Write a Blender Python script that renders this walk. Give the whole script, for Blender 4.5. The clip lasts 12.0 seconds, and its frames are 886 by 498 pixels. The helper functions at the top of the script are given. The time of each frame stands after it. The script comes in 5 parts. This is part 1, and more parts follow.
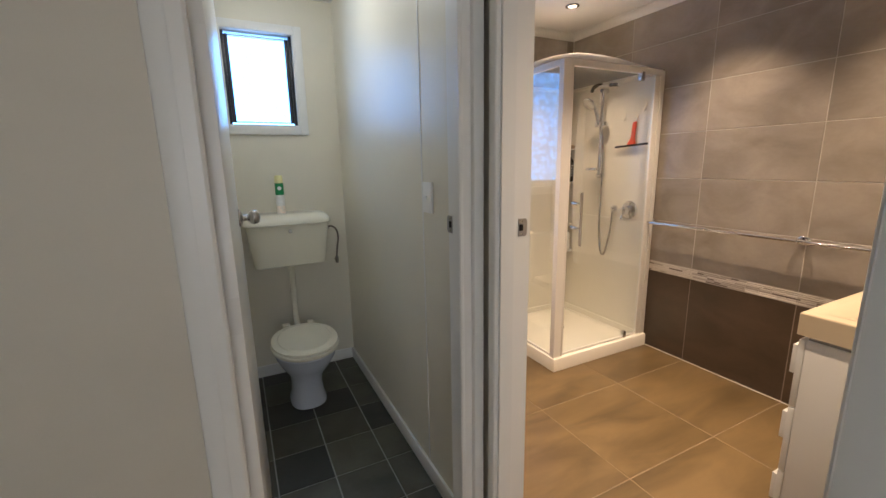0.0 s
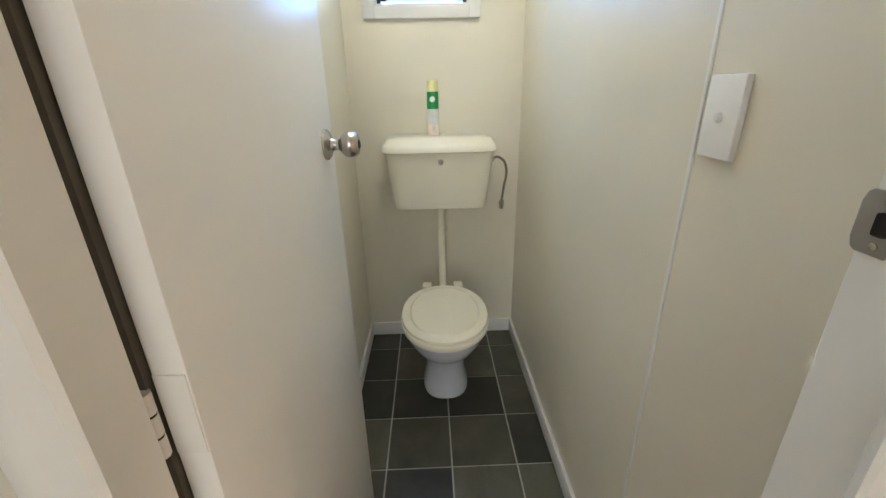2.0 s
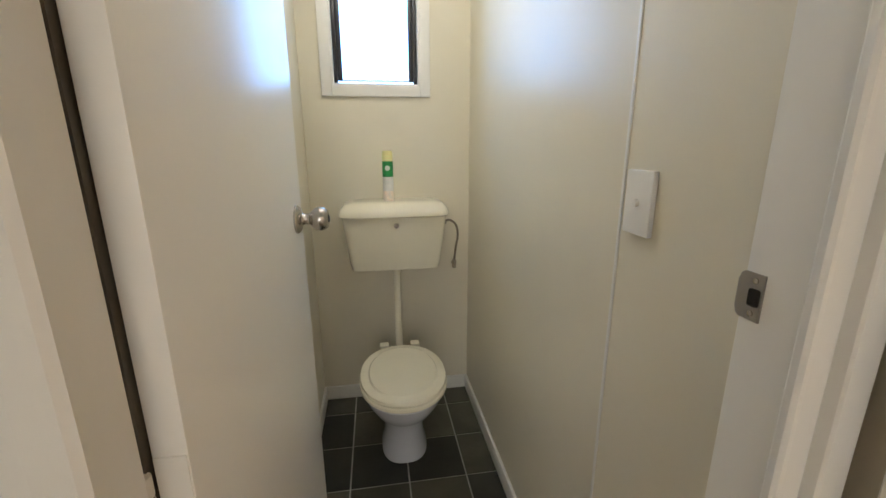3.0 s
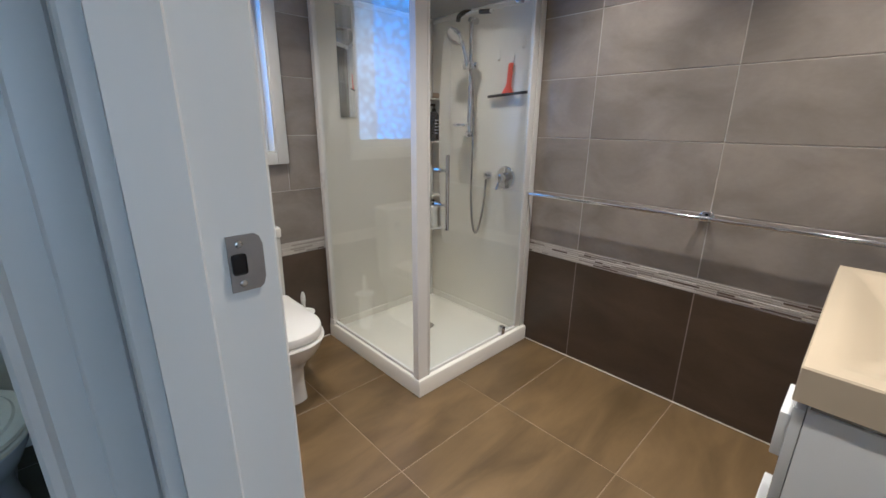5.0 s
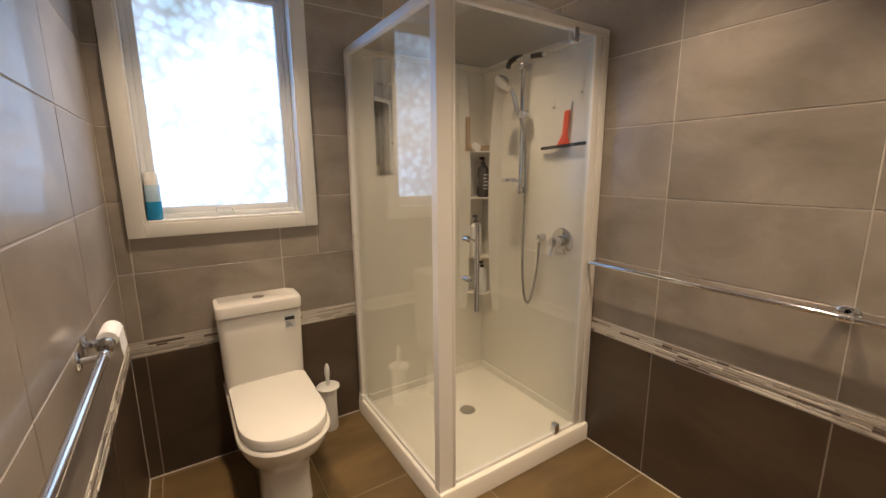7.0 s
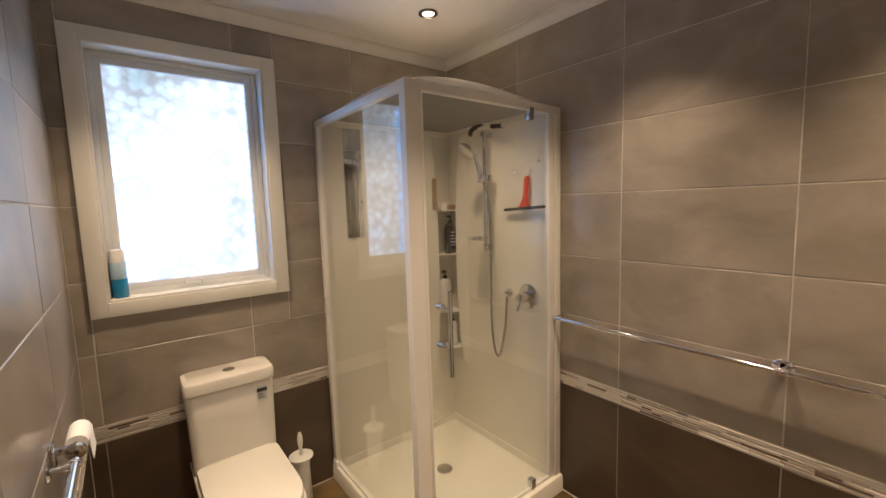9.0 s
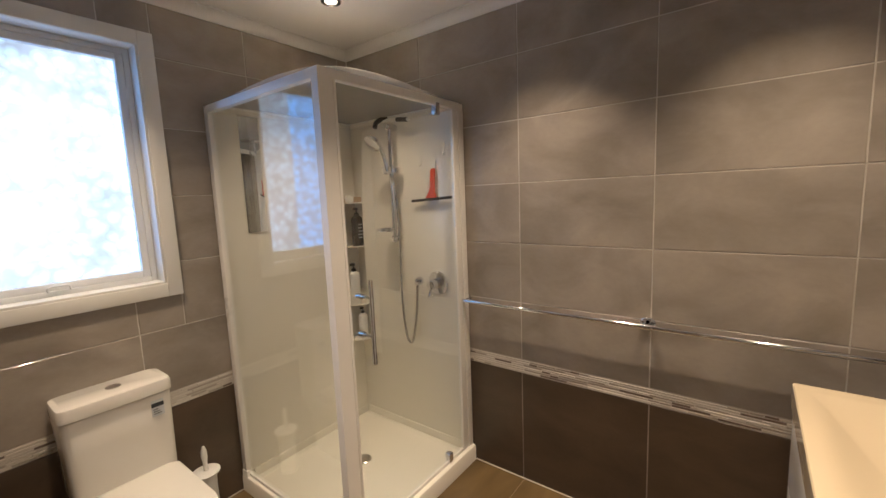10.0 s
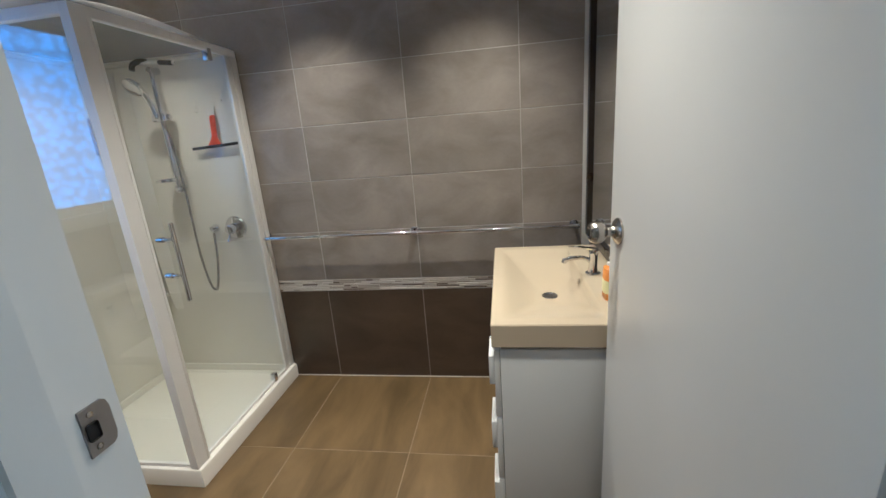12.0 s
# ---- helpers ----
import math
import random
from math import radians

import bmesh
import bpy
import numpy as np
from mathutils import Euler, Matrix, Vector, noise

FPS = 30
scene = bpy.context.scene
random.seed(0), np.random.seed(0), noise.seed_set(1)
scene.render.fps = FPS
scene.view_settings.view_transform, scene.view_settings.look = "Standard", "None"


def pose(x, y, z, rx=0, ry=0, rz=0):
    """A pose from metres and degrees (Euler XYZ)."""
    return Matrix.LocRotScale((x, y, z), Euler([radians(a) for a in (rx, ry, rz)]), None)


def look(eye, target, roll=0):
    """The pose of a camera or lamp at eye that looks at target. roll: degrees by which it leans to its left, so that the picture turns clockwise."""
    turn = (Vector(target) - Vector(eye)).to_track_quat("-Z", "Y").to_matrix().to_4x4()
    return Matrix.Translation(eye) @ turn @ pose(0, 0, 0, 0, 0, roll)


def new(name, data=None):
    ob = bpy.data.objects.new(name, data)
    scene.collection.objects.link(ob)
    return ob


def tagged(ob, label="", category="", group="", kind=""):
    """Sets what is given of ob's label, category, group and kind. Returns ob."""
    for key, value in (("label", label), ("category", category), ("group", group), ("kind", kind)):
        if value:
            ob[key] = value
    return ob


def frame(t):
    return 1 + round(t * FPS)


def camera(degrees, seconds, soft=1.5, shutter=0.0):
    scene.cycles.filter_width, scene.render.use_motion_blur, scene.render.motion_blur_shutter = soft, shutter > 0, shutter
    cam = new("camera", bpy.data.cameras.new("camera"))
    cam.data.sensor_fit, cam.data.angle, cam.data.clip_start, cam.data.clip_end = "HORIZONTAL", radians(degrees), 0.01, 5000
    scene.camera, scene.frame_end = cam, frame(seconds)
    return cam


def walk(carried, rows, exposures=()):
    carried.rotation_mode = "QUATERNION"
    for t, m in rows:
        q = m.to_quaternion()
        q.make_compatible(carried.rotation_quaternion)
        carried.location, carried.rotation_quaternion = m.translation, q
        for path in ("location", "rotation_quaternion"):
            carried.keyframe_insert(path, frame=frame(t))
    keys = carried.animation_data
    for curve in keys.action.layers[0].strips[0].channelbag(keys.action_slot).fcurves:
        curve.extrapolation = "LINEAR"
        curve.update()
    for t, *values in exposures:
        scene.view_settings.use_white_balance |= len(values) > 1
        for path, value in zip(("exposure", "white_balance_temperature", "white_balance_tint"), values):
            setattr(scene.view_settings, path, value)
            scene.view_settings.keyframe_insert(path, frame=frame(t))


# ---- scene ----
cam = camera(94.5, 12.0)
PATH = [
    (0, (0.057, 0.083, 1.402), (0.93, 1.836, 0.999), -1.1),
    (0.5, (0.154, 0.403, 1.37), (0.524, 2.293, 0.83), 1.3),
    (1, (0.237, 0.688, 1.3), (0.415, 2.5, 0.473), -1.8),
    (1.5, (0.3, 0.873, 1.275), (0.39, 2.626, 0.316), -1.1),
    (2, (0.282, 0.91, 1.33), (0.332, 2.768, 0.591), -1.2),
    (2.5, (0.261, 0.893, 1.391), (0.374, 2.831, 0.909), -1.0),
    (3, (0.24, 0.849, 1.383), (0.553, 2.762, 0.89), -0.2),
    (3.5, (0.293, 0.714, 1.367), (0.84, 2.554, 0.805), -0.1),
    (3.7, (0.338, 0.637, 1.361), (1.009, 2.43, 0.783), -0.3),
    (5.3, (0.802, 0.715, 1.318), (2.162, 2.065, 0.746), 0.7),
    (5.5, (0.875, 0.746, 1.3), (2.142, 2.183, 0.724), 0.7),
    (6, (1.037, 0.82, 1.31), (2.056, 2.435, 0.713), 0.8),
    (6.5, (1.081, 0.814, 1.317), (2.037, 2.501, 0.829), 0.7),
    (7, (1.095, 0.82, 1.401), (2.152, 2.475, 1.024), -0.4),
    (7.5, (1.092, 0.802, 1.475), (2.21, 2.433, 1.174), -0.6),
    (9.3, (1.036, 0.794, 1.549), (2.303, 2.328, 1.344), -1.9),
    (9.5, (1.033, 0.811, 1.536), (2.359, 2.294, 1.324), -1.8),
    (10, (0.922, 0.824, 1.532), (2.501, 2.024, 1.276), -2.3),
    (10.5, (0.799, 0.757, 1.509), (2.549, 1.675, 1.206), -2.4),
    (11, (0.676, 0.664, 1.486), (2.484, 1.439, 1.121), -2.8),
    (11.5, (0.583, 0.645, 1.495), (2.431, 1.267, 1.048), -3.8),
    (12, (0.512, 0.646, 1.477), (2.417, 0.947, 0.946), -4.4),
]
EXPOSURES = [(0.0, 0.25, 5500, 14), (0.5, 0.45, 5700, 12), (1.0, 0.88, 5850, 12), (1.5, 1.52, 5700, 12), (2.0, 1.28, 5800, 12), (2.5, 0.85, 6400, 14), (3.0, 0.85, 6300, 14), (3.5, 0.72, 6100, 16), (3.7, 0.5, 6100, 16), (5.3, -0.1, 4000, 6), (5.6, -0.1, 4150, 6), (6.0, -0.04, 4600, 8), (6.5, -0.14, 5050, 10), (7.5, -0.16, 5600, 10), (9.5, -0.2, 5650, 10), (10.0, -0.2, 5250, 10), (10.5, -0.15, 4600, 10), (11.2, -0.15, 4380, 7), (12.0, -0.12, 4200, 2)]
walk(cam, [(t, look(eye, target, roll)) for t, eye, target, roll in PATH], EXPOSURES)

# ---- plan, in metres ----
EAST, NORTH, WEST, SOUTH = 2.78, 2.96, 0.84, 0.19     # faces of the bathroom tiles
CEIL = 2.46
TW, TE, TN = -0.085, 0.722, 2.955                      # toilet room faces
HALL_N, HALL_E, HALL_W, HALL_S = 1.175, 0.745, -0.95, -2.2

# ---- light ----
# The third glow feeds an unseen window added to brighten the hallway.
SKY_GLOW, TOILET_GLOW, HALL_FILL_GLOW, LAMP_WATTS = 4.6, 7.0, 4.4, 106.0
world = bpy.data.worlds.new("world")
scene.world = world
world.use_nodes = True
wn = world.node_tree
sky = wn.nodes.new("ShaderNodeTexSky")
sky.sky_type, sky.sun_disc = "NISHITA", False
sky.sun_elevation, sky.sun_rotation = radians(45), radians(200)
wn.links.new(sky.outputs["Color"], wn.nodes["Background"].inputs["Color"])
wn.nodes["Background"].inputs["Strength"].default_value = 0.08
sun = new("sun", bpy.data.lights.new("sun", "SUN"))
sun.data.energy, sun.data.angle, sun.data.color = 1.0, radians(12), (1.0, 0.96, 0.9)
sun.matrix_world = look((0, -6, 8), (0.5, 0, 0))

DOWNLIGHTS = [(2.27, 2.45), (2.37, 1.595), (1.40, 1.605), (1.28, 2.56), (2.37, 0.74), (1.40, 0.74)]
for lx, ly in DOWNLIGHTS:
    lamp = new("downlight_lamp", bpy.data.lights.new("downlight_lamp", "SPOT"))
    lamp.data.energy, lamp.data.color = LAMP_WATTS, (1.0, 0.68, 0.38)
    lamp.data.spot_size, lamp.data.spot_blend, lamp.data.shadow_soft_size = radians(95), 1.0, 0.028
    lamp.location = (lx, ly, CEIL - 0.012)


# ---- materials ----
def material(name, colour, rough=0.5, metal=0.0, var=0.12, scale=6.0, fine=60.0, bump=0.1, fine_bump=0.15,
             spec=0.5, coat=0.0, stretch=(1, 1, 1), per_piece=0.0, second=None, rough_var=0.08, dist=0.004):
    """A surface with variation at two scales; per_piece shifts the brightness of each piece."""
    m = bpy.data.materials.new(name)
    m.use_nodes = True
    nt = m.node_tree
    n, l = nt.nodes, nt.links
    b = n["Principled BSDF"]
    tc = n.new("ShaderNodeTexCoord")
    info = n.new("ShaderNodeObjectInfo")
    shift = n.new("ShaderNodeVectorMath")
    shift.operation = "MULTIPLY_ADD"
    comb = n.new("ShaderNodeCombineXYZ")
    for k in range(3):
        l.new(info.outputs["Random"], comb.inputs[k])
    l.new(comb.outputs[0], shift.inputs[0])
    shift.inputs[1].default_value = (37.0, 91.0, 53.0)
    l.new(tc.outputs["Object"], shift.inputs[2])
    mp = n.new("ShaderNodeMapping")
    mp.inputs["Scale"].default_value = stretch
    l.new(shift.outputs[0], mp.inputs["Vector"])
    big, small = n.new("ShaderNodeTexNoise"), n.new("ShaderNodeTexNoise")
    big.inputs["Scale"].default_value, big.inputs["Detail"].default_value = scale, 5
    small.inputs["Scale"].default_value, small.inputs["Detail"].default_value = fine, 4
    big.inputs["Distortion"].default_value = 0.6
    for t in (big, small):
        l.new(mp.outputs[0], t.inputs["Vector"])
    mix = n.new("ShaderNodeMix")
    mix.data_type = "RGBA"
    lo = second or tuple(c * (1 - var) for c in colour)
    hi = tuple(min(1, c * (1 + var)) for c in colour)
    mix.inputs["A"].default_value, mix.inputs["B"].default_value = (*lo, 1), (*hi, 1)
    ramp = n.new("ShaderNodeMapRange")
    ramp.inputs["From Min"].default_value, ramp.inputs["From Max"].default_value = 0.3, 0.7
    l.new(big.outputs["Fac"], ramp.inputs["Value"])
    l.new(ramp.outputs[0], mix.inputs["Factor"])
    grain = n.new("ShaderNodeMix")
    grain.data_type, grain.blend_type = "RGBA", "MULTIPLY"
    grain.inputs["Factor"].default_value = 1.0
    g = n.new("ShaderNodeMapRange")
    g.inputs["To Min"].default_value, g.inputs["To Max"].default_value = 1 - var * 0.5, 1 + var * 0.5
    l.new(small.outputs["Fac"], g.inputs["Value"])
    l.new(mix.outputs["Result"], grain.inputs["A"])
    l.new(g.outputs[0], grain.inputs["B"])
    out = grain.outputs["Result"]
    if per_piece:
        hsv = n.new("ShaderNodeHueSaturation")
        pr = n.new("ShaderNodeMapRange")
        pr.inputs["To Min"].default_value, pr.inputs["To Max"].default_value = 1 - per_piece, 1 + per_piece
        l.new(info.outputs["Random"], pr.inputs["Value"])
        l.new(pr.outputs[0], hsv.inputs["Value"])
        l.new(out, hsv.inputs["Color"])
        out = hsv.outputs[0]
    l.new(out, b.inputs["Base Color"])
    r = n.new("ShaderNodeMapRange")
    r.inputs["To Min"].default_value, r.inputs["To Max"].default_value = max(0, rough - rough_var), min(1, rough + rough_var)
    l.new(big.outputs["Fac"], r.inputs["Value"])
    l.new(r.outputs[0], b.inputs["Roughness"])
    b.inputs["Metallic"].default_value = metal
    b.inputs["Specular IOR Level"].default_value = spec
    b.inputs["Coat Weight"].default_value = coat
    if bump or fine_bump:
        add = n.new("ShaderNodeMath")
        add.operation = "MULTIPLY_ADD"
        l.new(small.outputs["Fac"], add.inputs[0])
        add.inputs[1].default_value = fine_bump
        sc = n.new("ShaderNodeMath")
        sc.operation = "MULTIPLY"
        l.new(big.outputs["Fac"], sc.inputs[0])
        sc.inputs[1].default_value = bump
        l.new(sc.outputs[0], add.inputs[2])
        bp = n.new("ShaderNodeBump")
        bp.inputs["Distance"].default_value = dist
        l.new(add.outputs[0], bp.inputs["Height"])
        l.new(bp.outputs[0], b.inputs["Normal"])
    return m


def clear_glass(name, tint=(0.97, 0.985, 0.98), ior=1.5, rough=0.0, haze=0.0):
    m = bpy.data.materials.new(name)
    m.use_nodes = True
    n, l = m.node_tree.nodes, m.node_tree.links
    n.remove(n["Principled BSDF"])
    tr, gl, lw, pw, sc, mx = (n.new(k) for k in ("ShaderNodeBsdfTransparent", "ShaderNodeBsdfGlossy", "ShaderNodeLayerWeight", "ShaderNodeMath", "ShaderNodeMath", "ShaderNodeMixShader"))
    tr.inputs["Color"].default_value = (*tint, 1)
    gl.inputs["Roughness"].default_value = rough
    pw.operation, sc.operation = "POWER", "MULTIPLY_ADD"
    pw.inputs[1].default_value = 5.0
    base = ((ior - 1) / (ior + 1)) ** 2
    sc.inputs[1].default_value, sc.inputs[2].default_value = 1 - base, base
    l.new(lw.outputs["Facing"], pw.inputs[0])
    l.new(pw.outputs[0], sc.inputs[0])
    l.new(sc.outputs[0], mx.inputs[0])
    l.new(tr.outputs[0], mx.inputs[1])
    l.new(gl.outputs[0], mx.inputs[2])
    out = mx
    if haze:
        di, out = n.new("ShaderNodeBsdfDiffuse"), n.new("ShaderNodeMixShader")
        di.inputs["Color"].default_value = (0.8, 0.79, 0.76, 1)
        out.inputs[0].default_value = haze
        l.new(mx.outputs[0], out.inputs[1])
        l.new(di.outputs[0], out.inputs[2])
    l.new(out.outputs[0], n["Material Output"].inputs["Surface"])
    return m


def patterned_glass(name, cells=24.0, strength=0.9, clear=(0.85, 0.84, 0.82), thick=(0.72, 0.66, 0.62)):
    """Obscure window glass with a rolled pebble pattern; light passes each face with a tint."""
    m = bpy.data.materials.new(name)
    m.use_nodes = True
    n, l = m.node_tree.nodes, m.node_tree.links
    n.remove(n["Principled BSDF"])
    tr, gl, mix = (n.new(k) for k in ("ShaderNodeBsdfTransparent", "ShaderNodeBsdfGlossy", "ShaderNodeMixShader"))
    tc, vo, no, bp = (n.new(k) for k in ("ShaderNodeTexCoord", "ShaderNodeTexVoronoi", "ShaderNodeTexNoise", "ShaderNodeBump"))
    vo.feature = "F1"
    vo.inputs["Scale"].default_value = cells
    no.inputs["Scale"].default_value, no.inputs["Detail"].default_value = cells * 0.35, 3
    warp = n.new("ShaderNodeVectorMath")
    warp.operation = "MULTIPLY_ADD"
    warp.inputs[1].default_value = (0.05, 0.05, 0.05)
    l.new(tc.outputs["Object"], no.inputs["Vector"])
    l.new(no.outputs["Color"], warp.inputs[0])
    l.new(tc.outputs["Object"], warp.inputs[2])
    l.new(warp.outputs[0], vo.inputs["Vector"])
    spread = n.new("ShaderNodeMapRange")
    spread.inputs["From Min"].default_value, spread.inputs["From Max"].default_value = 0.36, 0.72
    l.new(vo.outputs["Distance"], spread.inputs["Value"])
    ramp = n.new("ShaderNodeMix")
    ramp.data_type = "RGBA"
    ramp.inputs["A"].default_value, ramp.inputs["B"].default_value = (*clear, 1), (*thick, 1)
    l.new(spread.outputs[0], ramp.inputs["Factor"])
    l.new(ramp.outputs["Result"], tr.inputs["Color"])
    l.new(vo.outputs["Distance"], bp.inputs["Height"])
    bp.inputs["Strength"].default_value, bp.inputs["Distance"].default_value = strength, 0.02
    l.new(bp.outputs[0], gl.inputs["Normal"])
    gl.inputs["Roughness"].default_value = 0.12
    mix.inputs[0].default_value = 0.04
    l.new(tr.outputs[0], mix.inputs[1])
    l.new(gl.outputs[0], mix.inputs[2])
    l.new(mix.outputs[0], n["Material Output"].inputs["Surface"])
    return m


def glow(name, colour, strength, green=None):
    """What gives off light; green: soft planting seen in the distance."""
    m = bpy.data.materials.new(name)
    m.use_nodes = True
    n, l = m.node_tree.nodes, m.node_tree.links
    n.remove(n["Principled BSDF"])
    e = n.new("ShaderNodeEmission")
    e.inputs["Color"].default_value, e.inputs["Strength"].default_value = (*colour, 1), strength
    if green:
        tc, no, rp, mx = (n.new(k) for k in ("ShaderNodeTexCoord", "ShaderNodeTexNoise", "ShaderNodeMapRange", "ShaderNodeMix"))
        no.inputs["Scale"].default_value, no.inputs["Detail"].default_value = 2.2, 4
        rp.inputs["From Min"].default_value, rp.inputs["From Max"].default_value = 0.66, 1.25
        mx.data_type = "RGBA"
        mx.inputs["A"].default_value, mx.inputs["B"].default_value = (*colour, 1), (*green, 1)
        l.new(tc.outputs["Object"], no.inputs["Vector"])
        xyz, up = n.new("ShaderNodeSeparateXYZ"), n.new("ShaderNodeMath")
        up.operation = "MULTIPLY_ADD"
        up.inputs[1].default_value = 0.16
        l.new(tc.outputs["Object"], xyz.inputs[0])
        l.new(xyz.outputs["Z"], up.inputs[0])
        l.new(no.outputs["Fac"], up.inputs[2])
        l.new(up.outputs[0], rp.inputs["Value"])
        l.new(rp.outputs[0], mx.inputs["Factor"])
        l.new(mx.outputs["Result"], e.inputs["Color"])
    l.new(e.outputs[0], n["Material Output"].inputs["Surface"])
    return m


def mosaic_material(name):
    """Thin strips of pale stone and brown glass, each of its own tone."""
    m = bpy.data.materials.new(name)
    m.use_nodes = True
    n, l = m.node_tree.nodes, m.node_tree.links
    b = n["Principled BSDF"]
    geo, rp = n.new("ShaderNodeNewGeometry"), n.new("ShaderNodeValToRGB")
    rp.color_ramp.interpolation = "CONSTANT"
    for k, (p, c) in enumerate([(0.0, (0.58, 0.54, 0.48)), (0.35, (0.40, 0.36, 0.31)), (0.55, (0.64, 0.60, 0.54)), (0.84, (0.17, 0.135, 0.11))]):
        e = rp.color_ramp.elements[k] if k < 2 else rp.color_ramp.elements.new(p)
        e.position, e.color = p, (*c, 1)
    l.new(geo.outputs["Random Per Island"], rp.inputs[0])
    l.new(rp.outputs[0], b.inputs["Base Color"])
    b.inputs["Roughness"].default_value = 0.3
    return m


